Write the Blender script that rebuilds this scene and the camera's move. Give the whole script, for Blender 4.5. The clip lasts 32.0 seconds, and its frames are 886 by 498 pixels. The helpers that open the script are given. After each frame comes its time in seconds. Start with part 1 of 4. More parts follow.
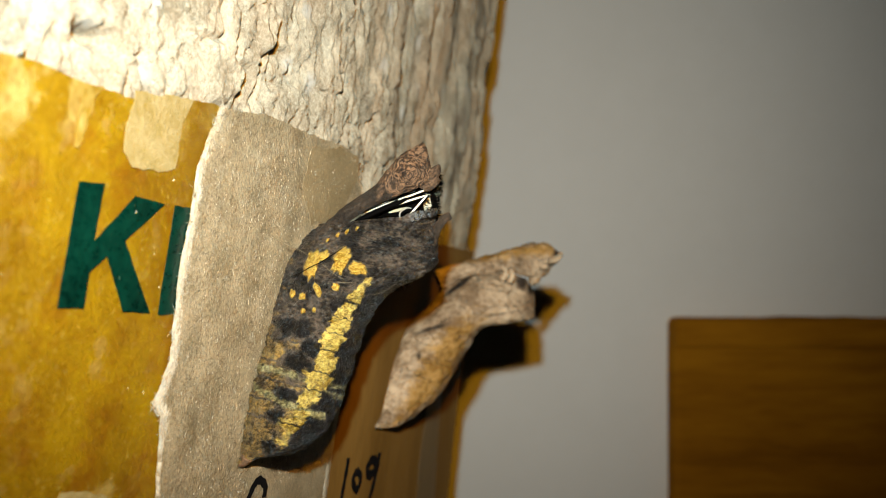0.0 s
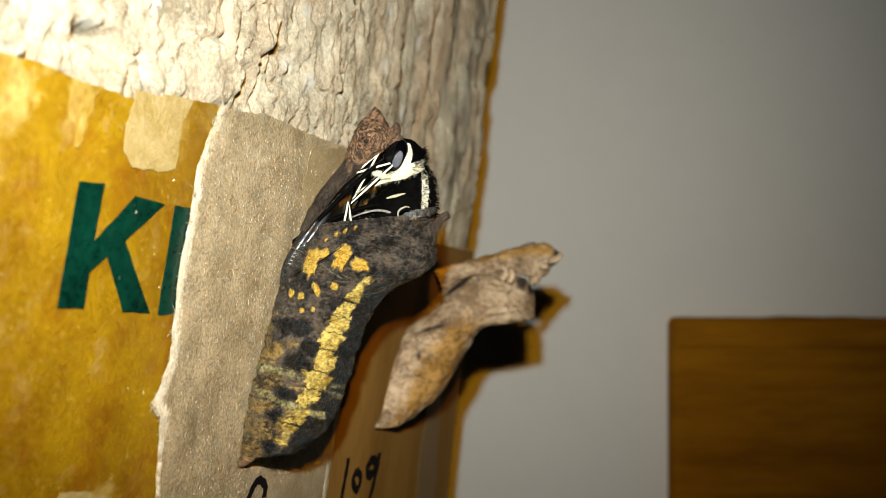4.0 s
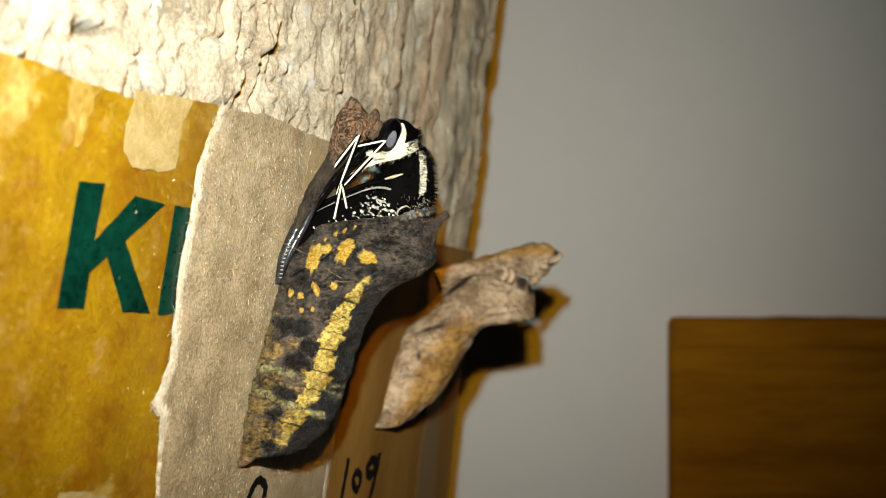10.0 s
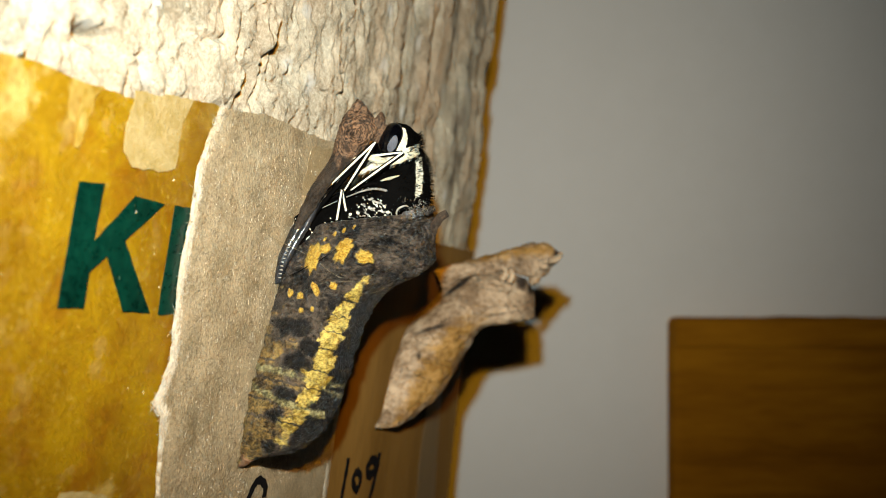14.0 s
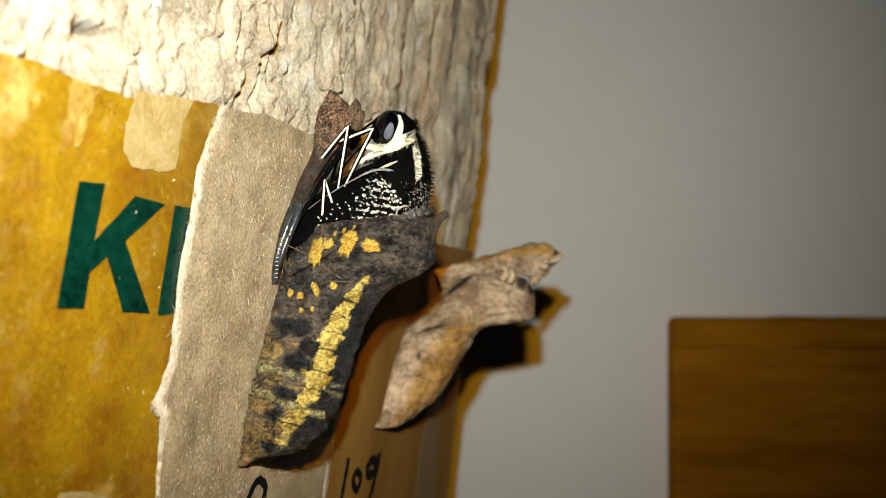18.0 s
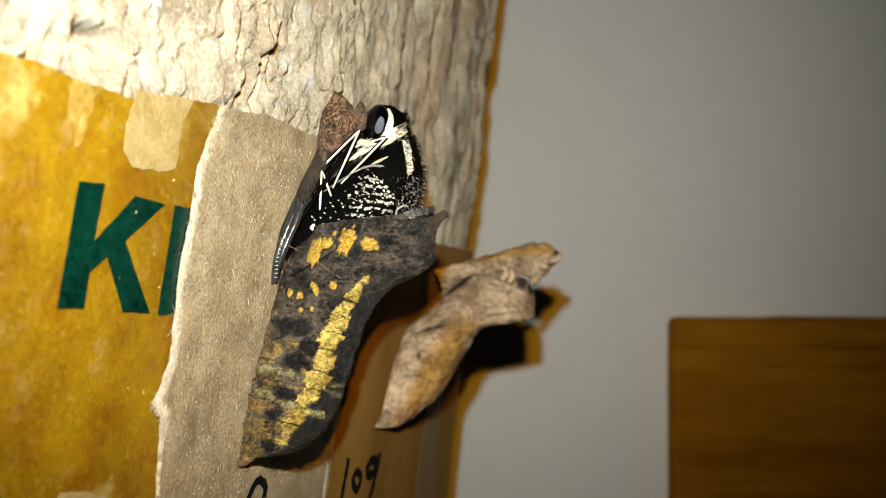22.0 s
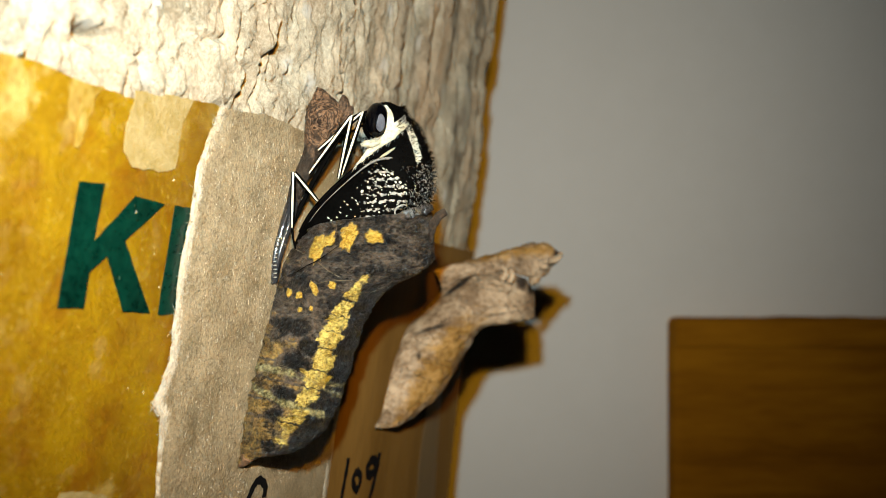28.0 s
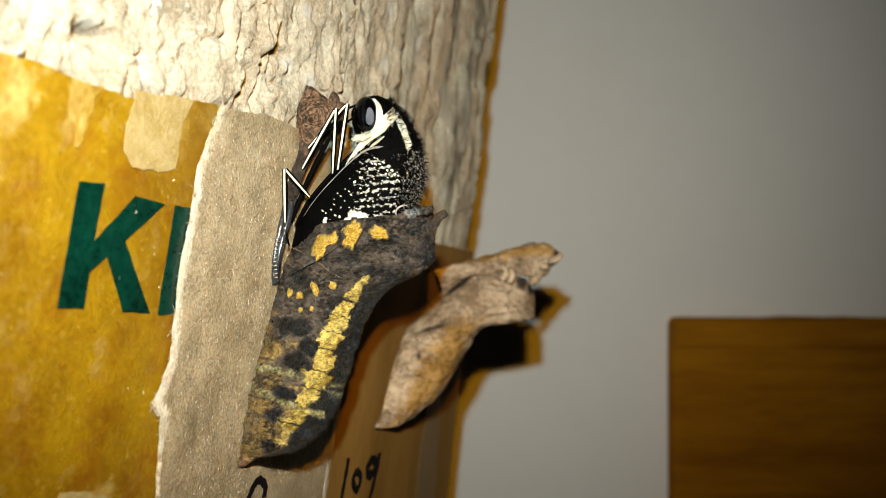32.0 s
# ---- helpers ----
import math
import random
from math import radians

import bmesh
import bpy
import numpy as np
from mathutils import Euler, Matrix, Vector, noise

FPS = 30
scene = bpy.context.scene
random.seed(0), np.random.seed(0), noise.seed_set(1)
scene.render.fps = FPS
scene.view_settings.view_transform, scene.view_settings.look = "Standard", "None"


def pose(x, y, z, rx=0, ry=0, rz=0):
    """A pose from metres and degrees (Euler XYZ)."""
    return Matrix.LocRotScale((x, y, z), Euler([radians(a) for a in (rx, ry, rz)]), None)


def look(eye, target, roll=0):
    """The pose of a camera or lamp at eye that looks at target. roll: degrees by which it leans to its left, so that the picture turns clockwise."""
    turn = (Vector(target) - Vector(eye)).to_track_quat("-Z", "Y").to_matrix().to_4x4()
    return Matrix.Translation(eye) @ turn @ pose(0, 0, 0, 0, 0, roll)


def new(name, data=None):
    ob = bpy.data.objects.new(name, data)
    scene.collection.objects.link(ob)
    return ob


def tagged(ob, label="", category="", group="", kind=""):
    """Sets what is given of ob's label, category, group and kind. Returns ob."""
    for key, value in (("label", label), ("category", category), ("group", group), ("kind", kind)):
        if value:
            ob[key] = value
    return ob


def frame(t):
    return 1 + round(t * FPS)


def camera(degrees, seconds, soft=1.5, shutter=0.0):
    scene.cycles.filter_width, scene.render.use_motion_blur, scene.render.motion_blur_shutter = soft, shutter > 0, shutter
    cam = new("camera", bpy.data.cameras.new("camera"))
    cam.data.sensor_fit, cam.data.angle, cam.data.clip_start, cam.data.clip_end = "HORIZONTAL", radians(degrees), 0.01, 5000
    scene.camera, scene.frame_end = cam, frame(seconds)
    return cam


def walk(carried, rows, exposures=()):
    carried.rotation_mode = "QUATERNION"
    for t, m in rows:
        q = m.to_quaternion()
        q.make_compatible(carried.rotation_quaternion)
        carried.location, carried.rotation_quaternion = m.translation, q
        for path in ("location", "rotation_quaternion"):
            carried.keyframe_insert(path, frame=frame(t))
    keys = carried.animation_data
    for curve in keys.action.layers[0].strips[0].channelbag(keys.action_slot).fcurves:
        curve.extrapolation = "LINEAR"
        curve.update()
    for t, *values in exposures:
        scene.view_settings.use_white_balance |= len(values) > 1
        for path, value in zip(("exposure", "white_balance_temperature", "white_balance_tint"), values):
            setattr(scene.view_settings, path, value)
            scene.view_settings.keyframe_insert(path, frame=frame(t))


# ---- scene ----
from mathutils.bvhtree import BVHTree

HALF = 784 / 1358          # tangent of half the lens's angle
EYE_Z = 0.10               # height of the lens over the table top
cam = camera(2 * math.degrees(math.atan(HALF)), 32.0, soft=0.8)
VIEW = look((0, 0, EYE_Z), (0, 1, EYE_Z))
walk(cam, [(0.0, VIEW), (32.0, VIEW)])
cam.data.dof.use_dof = True
cam.data.dof.focus_distance = 0.0520
cam.data.dof.aperture_fstop = 50.0

# ---- light: the dual-tone flash above the lens, in an otherwise dark room ----
world = bpy.data.worlds.new("dark_room")
world.use_nodes = True
world.node_tree.nodes["Background"].inputs[0].default_value = (0.9, 0.95, 1.0, 1)
world.node_tree.nodes["Background"].inputs[1].default_value = 0.0001
scene.world = world


def flash_lamp(name, x, aim, energy, colour):
    """One of the two small lamps of a dual-tone flash above the lens."""
    lamp = bpy.data.lights.new(name, "SPOT")
    lamp.energy, lamp.color = energy, colour
    lamp.shadow_soft_size = 0.0007
    lamp.spot_size = radians(103)
    lamp.spot_blend = 1.0
    new(name, lamp).matrix_world = look((x, 0.0, EYE_Z + 0.0092), (-0.007, 0.1, EYE_Z + aim))


flash_lamp("flash_cool", -0.0017, 0.018, 0.445, (0.585, 0.875, 1.0))
flash_lamp("flash_amber", 0.0015, 0.012, 0.275, (1.0, 0.45, 0.018))
scene.view_settings.exposure = 0.0


# ---- materials ----
def mat(name, low, high, rough=0.7, grain=900.0, stain=120.0, bump=0.3, stretch=(1, 1, 1), spec=0.4, sheen=0.0, rough_var=0.15,
        masks=(), grain_mix=0.6, metal=0.0, trans=0.0, alpha=1.0, bump_mm=0.05, edge=0.12, mask_grain=None, contrast=0.12, specks=(), cracks=None, chalky=0.0):
    """Two colours mixed by noise at two scales, fine relief, and colours laid in by the mesh's own pattern channels."""
    m = bpy.data.materials.new(name)
    m.use_nodes = True
    nt = m.node_tree
    n, l = nt.nodes, nt.links
    b = n["Principled BSDF"]
    co = n.new("ShaderNodeTexCoord")
    mp = n.new("ShaderNodeMapping")
    mp.inputs["Scale"].default_value = stretch
    l.new(co.outputs["Object"], mp.inputs["Vector"])
    fine, big = n.new("ShaderNodeTexNoise"), n.new("ShaderNodeTexNoise")
    fine.inputs["Scale"].default_value, big.inputs["Scale"].default_value = grain, stain
    fine.inputs["Detail"].default_value, big.inputs["Detail"].default_value = 4, 5
    fine.inputs["Roughness"].default_value = 0.82
    for t in (fine, big):
        l.new(mp.outputs[0], t.inputs["Vector"])
    both = n.new("ShaderNodeMix")
    both.inputs[0].default_value = grain_mix
    l.new(big.outputs["Fac"], both.inputs[2]), l.new(fine.outputs["Fac"], both.inputs[3])
    ramp = n.new("ShaderNodeMapRange")
    ramp.inputs[1].default_value, ramp.inputs[2].default_value = 0.5 - contrast, 0.5 + contrast
    l.new(both.outputs[0], ramp.inputs[0])
    col = n.new("ShaderNodeMix")
    col.data_type = "RGBA"
    col.inputs[6].default_value, col.inputs[7].default_value = (*low, 1), (*high, 1)
    l.new(ramp.outputs[0], col.inputs[0])
    out = col.outputs[2]
    for scale, size, colour in specks:
        cell = n.new("ShaderNodeTexVoronoi")
        cell.inputs["Scale"].default_value, cell.inputs["Randomness"].default_value = scale, 1.0
        warp = n.new("ShaderNodeMix")
        warp.data_type = "VECTOR"
        warp.inputs[0].default_value = 0.0009
        l.new(mp.outputs[0], warp.inputs[4]), l.new(fine.outputs["Color"], warp.inputs[5])
        l.new(warp.outputs[1], cell.inputs["Vector"])
        near = n.new("ShaderNodeMapRange")
        near.inputs[1].default_value, near.inputs[2].default_value = size * 1.3, size * 0.6
        l.new(cell.outputs["Distance"], near.inputs[0])
        dab = n.new("ShaderNodeMix")
        dab.data_type = "RGBA"
        dab.inputs[7].default_value = (*colour, 1)
        l.new(near.outputs[0], dab.inputs[0]), l.new(out, dab.inputs[6])
        out = dab.outputs[2]
    height = both.outputs[0]
    if cracks:
        scale, width, depth = cracks
        net, away = n.new("ShaderNodeTexNoise"), n.new("ShaderNodeMath")
        net.inputs["Scale"].default_value, net.inputs["Detail"].default_value, net.inputs["Distortion"].default_value = scale, 3, 1.2
        l.new(mp.outputs[0], net.inputs["Vector"])
        away.operation = "SUBTRACT"
        away.inputs[1].default_value = 0.5
        l.new(net.outputs["Fac"], away.inputs[0])
        size = n.new("ShaderNodeMath")
        size.operation = "ABSOLUTE"
        l.new(away.outputs[0], size.inputs[0])
        gap = n.new("ShaderNodeMapRange")
        gap.inputs[2].default_value, gap.inputs[3].default_value = width, 1.0 - depth
        l.new(size.outputs[0], gap.inputs[0])
        low_lying = n.new("ShaderNodeMath")
        low_lying.operation = "MULTIPLY"
        l.new(gap.outputs[0], low_lying.inputs[0]), l.new(height, low_lying.inputs[1])
        height = low_lying.outputs[0]
    if masks:
        att = n.new("ShaderNodeAttribute")
        att.attribute_name = "pattern"
        sep = n.new("ShaderNodeSeparateColor")
        l.new(att.outputs["Color"], sep.inputs[0])
        rag = n.new("ShaderNodeTexNoise")
        rag.inputs["Scale"].default_value, rag.inputs["Detail"].default_value = mask_grain or grain * 0.8, 4
        l.new(mp.outputs[0], rag.inputs["Vector"])
        for k, (ch, colour_a, colour_b, ragged) in enumerate(masks):
            add = n.new("ShaderNodeMath")
            add.operation = "MULTIPLY_ADD"
            l.new(rag.outputs["Fac"], add.inputs[0])
            add.inputs[1].default_value = ragged
            if ragged < 0:
                add.inputs[1].default_value = ragged = -ragged
                turned = n.new("ShaderNodeMath")
                turned.operation = "MULTIPLY"
                turned.inputs[1].default_value = -1.0
                l.new(sep.outputs[ch], turned.inputs[0]), l.new(turned.outputs[0], add.inputs[2])
            else:
                l.new(sep.outputs[ch], add.inputs[2])
            th = n.new("ShaderNodeMapRange")
            mid = 0.5 + ragged * 0.5
            th.inputs[1].default_value, th.inputs[2].default_value = mid - edge, mid + edge
            l.new(add.outputs[0], th.inputs[0])
            tone = n.new("ShaderNodeMix")
            tone.data_type = "RGBA"
            tone.inputs[6].default_value, tone.inputs[7].default_value = (*colour_a, 1), (*colour_b, 1)
            l.new(ramp.outputs[0], tone.inputs[0])
            mx = n.new("ShaderNodeMix")
            mx.data_type = "RGBA"
            l.new(th.outputs[0], mx.inputs[0]), l.new(out, mx.inputs[6]), l.new(tone.outputs[2], mx.inputs[7])
            out = mx.outputs[2]
    if cracks:
        worn = n.new("ShaderNodeMix")
        worn.data_type = "RGBA"
        worn.inputs[6].default_value = (*low, 1)
        l.new(gap.outputs[0], worn.inputs[0]), l.new(out, worn.inputs[7])
        out = worn.outputs[2]
    l.new(out, b.inputs["Base Color"])
    rr = n.new("ShaderNodeMapRange")
    rr.inputs[3].default_value, rr.inputs[4].default_value = max(rough - rough_var, 0.03), min(rough + rough_var, 1)
    l.new(fine.outputs["Fac"], rr.inputs[0])
    l.new(rr.outputs[0], b.inputs["Roughness"])
    b.inputs["Specular IOR Level"].default_value = spec
    b.inputs["Diffuse Roughness"].default_value = chalky
    b.inputs["Metallic"].default_value = metal
    b.inputs["Transmission Weight"].default_value = trans
    b.inputs["Alpha"].default_value = alpha
    b.inputs["Sheen Weight"].default_value = sheen
    if bump:
        bp = n.new("ShaderNodeBump")
        bp.inputs["Strength"].default_value, bp.inputs["Distance"].default_value = bump, bump_mm * 0.001
        l.new(height, bp.inputs["Height"])
        l.new(bp.outputs[0], b.inputs["Normal"])
    return m


BARK = mat("bark", (0.120, 0.104, 0.072), (0.325, 0.303, 0.236), 0.75, 4600, 420, 1.0, (1, 1, 0.7), bump_mm=0.22, spec=0.25, grain_mix=0.55, contrast=0.10, masks=(
    (0, (0.160, 0.118, 0.072), (0.305, 0.238, 0.163), 0.7), (1, (0.040, 0.032, 0.022), (0.122, 0.102, 0.074), 0.7)), edge=0.28, mask_grain=900,
    specks=((3200, 0.13, (0.50, 0.48, 0.40)), (800, 0.10, (0.08, 0.06, 0.036)), (300, 0.18, (0.28, 0.28, 0.255))), chalky=0.8)
# The pale specks are scuffs and painted glints of the glossy card.
YELLOW = mat("yellow_card", (0.111, 0.052, 0.0002), (0.208, 0.124, 0.0010), 0.34, 3600, 300, 1.0, bump_mm=0.16, spec=0.45, grain_mix=0.5, contrast=0.13, masks=(
    (0, (0.185, 0.118, 0.014), (0.30, 0.225, 0.070), 1.1), (1, (0.092, 0.034, 0.0002), (0.165, 0.072, 0.0005), 1.0)), edge=0.22, mask_grain=1500,
    specks=((1300, 0.13, (0.24, 0.16, 0.022)), (2600, 0.12, (0.29, 0.215, 0.055)), (1500, 0.08, (0.065, 0.028, 0.001)), (420, 0.045, (0.42, 0.35, 0.16))))
PALE = mat("torn_paper", (0.165, 0.112, 0.022), (0.285, 0.225, 0.105), 0.6, 3600, 700, 1.0, bump_mm=0.12, contrast=0.16, specks=((1500, 0.11, (0.21, 0.135, 0.010)), (3000, 0.10, (0.42, 0.37, 0.25))))
# The near-white specks are glints painted into the paper's colour.
KRAFT = mat("kraft_paper", (0.120, 0.090, 0.045), (0.356, 0.287, 0.180), 0.40, 6500, 420, 1.0, (1, 1, 0.75), bump_mm=0.14, spec=0.5, grain_mix=0.7, contrast=0.10, specks=((1300, 0.09, (0.075, 0.053, 0.027)), (3600, 0.10, (0.72, 0.67, 0.55)), (3700, 0.13, (0.10, 0.072, 0.037))))
KRAFT_CORE = mat("torn_fibre", (0.26, 0.225, 0.16), (0.46, 0.41, 0.32), 0.9, 6000, 500, 1.0, bump_mm=0.1)
TAPE = mat("brown_tape", (0.062, 0.030, 0.0045), (0.150, 0.083, 0.020), 0.75, 2600, 130, 0.8, (1, 1, 0.12), spec=0.1, chalky=0.4, contrast=0.2, grain_mix=0.4)
GLUE = mat("glue_stain", (0.12, 0.088, 0.040), (0.26, 0.20, 0.11), 0.5, 4600, 260, 1.0, bump_mm=0.10)
GREEN = mat("green_ink", (0.0001, 0.0068, 0.0043), (0.0006, 0.0215, 0.0130), 0.3, 1800, 700, 0.7, spec=0.35, specks=((700, 0.06, (0.05, 0.11, 0.07)),))
INK = mat("marker_ink", (0.002, 0.002, 0.003), (0.006, 0.006, 0.006), 0.6, 1500, 300, 0.2, spec=0.08)
WALL = mat("wall_paint", (0.75, 0.735, 0.69), (0.84, 0.828, 0.79), 0.8, 90, 7, 0.15, bump_mm=0.3, grain_mix=0.3, contrast=0.18)
DIM = mat("dim_wall_paint", (0.045, 0.042, 0.038), (0.07, 0.065, 0.06), 0.8, 60, 9, 0.15, bump_mm=0.3)
CARTON = mat("brown_carton", (0.200, 0.072, 0.0012), (0.390, 0.162, 0.006), 0.8, 160, 30, 0.5, (0.12, 0.12, 1), bump_mm=0.3, spec=0.08)
TABLE = mat("table_wood", (0.016, 0.012, 0.009), (0.035, 0.026, 0.018), 0.6, 120, 14, 0.3, (0.1, 1, 1))
# The pale grey specks are sparkling highlights painted into the shell's colour.
SHELL = mat("pupa_shell", (0.0004, 0.0003, 0.0003), (0.080, 0.062, 0.046), 0.32, 3400, 520, 1.0, (1, 1, 1.5), bump_mm=0.46, spec=0.42, grain_mix=0.62, contrast=0.070, masks=(
    (2, (0.018, 0.0100, 0.0022), (0.235, 0.155, 0.048), 0.9),
    (2, (0.0001, 0.0001, 0.0001), (0.012, 0.0105, 0.0095), -0.8),
    (1, (0.050, 0.042, 0.012), (0.27, 0.250, 0.125), 1.1),
    (0, (0.150, 0.092, 0.006), (0.50, 0.395, 0.105), 0.65)), edge=0.22, mask_grain=2400, specks=((3600, 0.09, (0.24, 0.23, 0.215)),), cracks=(1300, 0.010, 0.7))
SPOT = mat("yellow_spot", (0.0010, 0.0009, 0.0008), (0.100, 0.090, 0.078), 0.38, 5600, 1200, 1.0, (1, 1, 1.5), bump_mm=0.34, spec=0.2, contrast=0.075, grain_mix=0.8, masks=(
    (0, (0.24, 0.125, 0.006), (0.52, 0.365, 0.078), 0.9),), edge=0.22, mask_grain=2400, cracks=(1500, 0.010, 0.35))
CAP = mat("pupa_cap", (0.020, 0.0115, 0.0065), (0.255, 0.152, 0.088), 0.45, 5000, 900, 1.0, bump_mm=0.30, spec=0.16, contrast=0.12, grain_mix=0.65, masks=(
    (0, (0.005, 0.003, 0.0018), (0.070, 0.042, 0.025), 0.9), (1, (0.003, 0.0022, 0.0016), (0.045, 0.034, 0.025), 0.7)), edge=0.25, mask_grain=3000)
DRY = mat("dry_shell", (0.130, 0.083, 0.045), (0.43, 0.325, 0.215), 0.6, 1300, 170, 1.0, (1, 1, 1.4), bump_mm=0.7, grain_mix=0.40, contrast=0.09, spec=0.2, masks=(
    (0, (0.15, 0.075, 0.012), (0.36, 0.215, 0.070), 1.2), (1, (0.006, 0.004, 0.0025), (0.05, 0.036, 0.027), 0.6)), edge=0.25, specks=((700, 0.08, (0.07, 0.045, 0.03)),), cracks=(300, 0.010, 0.5))
GLASSY = mat("clear_sheath", (0.0008, 0.0008, 0.0010), (0.026, 0.028, 0.032), 0.16, 1900, 260, 0.4, (1, 1, 0.25), trans=0.25, spec=0.7, alpha=0.85, bump_mm=0.1, contrast=0.10)
BLACK = mat("black_scales", (0.0002, 0.0002, 0.0002), (0.0012, 0.0011, 0.0010), 0.75, 4600, 700, 0.8, spec=0.02, bump_mm=0.06, masks=(
    (1, (0.03, 0.03, 0.029), (0.33, 0.32, 0.29), 1.2), (0, (0.27, 0.265, 0.21), (0.48, 0.47, 0.39), 0.35)), edge=0.10, mask_grain=5600)
MEMBRANE = mat("torn_membrane", (0.003, 0.003, 0.003), (0.050, 0.045, 0.040), 0.28, 3600, 800, 1.0, spec=0.9, alpha=0.9, bump_mm=0.22)
CREAM = mat("cream_scales", (0.25, 0.242, 0.165), (0.46, 0.445, 0.34), 0.6, 4800, 500, 0.8, spec=0.1)
EYE = mat("eye_black", (0.0003, 0.0003, 0.0006), (0.001, 0.001, 0.0016), 0.18, 3000, 500, 0.05, spec=0.25)
EYE_GREY = mat("eye_grey", (0.036, 0.040, 0.052), (0.070, 0.075, 0.090), 0.6, 2000, 900, 0.1, spec=0.05)
HAIR_BLACK = mat("black_hair", (0.0004, 0.0004, 0.0004), (0.0022, 0.0019, 0.0016), 0.7, 900, 200, 0, spec=0.02)
HAIR_WHITE = mat("white_hair", (0.10, 0.097, 0.085), (0.26, 0.25, 0.22), 0.6, 900, 200, 0, spec=0.1)
SILK = mat("silk", (0.09, 0.07, 0.035), (0.16, 0.13, 0.08), 0.4, 900, 200, 0)


# ---- building helpers ----
def mesh_object(name, verts, faces, material, parent=None, smooth=True, matrix=None, pattern=None):
    me = bpy.data.meshes.new(name)
    me.from_pydata([tuple(v) for v in verts], [], faces)
    me.materials.append(material)
    me.polygons.foreach_set("use_smooth", [smooth] * len(me.polygons))
    if pattern is not None:
        att = me.attributes.new("pattern", "FLOAT_COLOR", "POINT")
        att.data.foreach_set("color", np.array(pattern, dtype=np.float32).ravel())
    me.update()
    ob = new(name, me)
    if matrix is not None:
        ob.matrix_world = matrix
    if parent:
        ob.parent = parent
        ob.matrix_parent_inverse = Matrix()
    return ob


def part(name, bm, material, parent, label="", smooth=True):
    me = bpy.data.meshes.new(name)
    bm.to_mesh(me)
    bm.free()
    me.materials.append(material)
    me.polygons.foreach_set("use_smooth", [smooth] * len(me.polygons))
    ob = new(name, me)
    ob.parent = parent
    return tagged(ob, label)


def deep(y):
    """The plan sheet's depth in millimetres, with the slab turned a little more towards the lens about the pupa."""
    return 1.0 / (1 / 54.0 + 0.87 * (1 / y - 1 / 54.0))


def at(u, v, y):
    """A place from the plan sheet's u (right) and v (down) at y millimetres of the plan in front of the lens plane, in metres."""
    k = deep(y) * 0.001 / 1358
    return Vector(((u - 784) * k, deep(y) * 0.001, EYE_Z + (441 - v) * k))


def nz(x, y, z=0.0):
    return noise.noise((x, y, z))


def spline(rows, x):
    """Smooth value of the rows at place x, counted in rows."""
    rows = [np.array(r, dtype=float) for r in rows]
    i = min(int(x), len(rows) - 2)
    f = x - i
    p = [rows[max(i - 1, 0)], rows[i], rows[i + 1], rows[min(i + 2, len(rows) - 1)]]
    return 0.5 * (2 * p[1] + (p[2] - p[0]) * f + (2 * p[0] - 5 * p[1] + 4 * p[2] - p[3]) * f * f + (3 * p[1] - p[0] - 3 * p[2] + p[3]) * f ** 3)


def loft(rows, rings, around, rough=0.0, rough_mm=1.5, sweep=(0, 360), pattern=None, ridge=None, close=True):
    """A body from rows (u, v of one flank, u, v of the other, depth, depth ratio). Returns verts, faces, pattern colours."""
    verts, cols = [], []
    full = sweep == (0, 360)
    n = around if full else around + 1
    for i in range(rings + 1):
        x = i / rings * (len(rows) - 1)
        lu, lv, ru, rv, y, ratio = spline(rows, x)
        a, b = at(lu, lv, y), at(ru, rv, y)
        c, h = (a + b) / 2, (b - a) / 2
        r = h.length
        for j in range(n):
            phi = radians(sweep[0] + (sweep[1] - sweep[0]) * j / around)
            k = 1.0 if ridge is None else ridge(i / rings, phi)
            p = c + (h * math.cos(phi) + Vector((0, -1, 0)) * (r * ratio * math.sin(phi))) * k
            if rough:
                q = p * 1000 / rough_mm
                d = (p - c).normalized()
                p = p + d * rough * 0.001 * (noise.noise(q) + 0.5 * noise.noise(q * 2.3) + 0.4 * noise.noise(q * 4.7))
            verts.append(p)
            if pattern:
                cols.append((*pattern(i / rings, phi, 784 + p.x / p.y * 1358, 441 - (p.z - EYE_Z) / p.y * 1358), 1.0))
    faces = []
    for i in range(rings):
        for j in range(around):
            k = (j + 1) % n
            faces.append((i * n + j, i * n + k, (i + 1) * n + k, (i + 1) * n + j))
    if close and full:
        faces.append(tuple(range(n - 1, -1, -1)))
        faces.append(tuple(range(rings * n, rings * n + n)))
    return verts, faces, cols or None


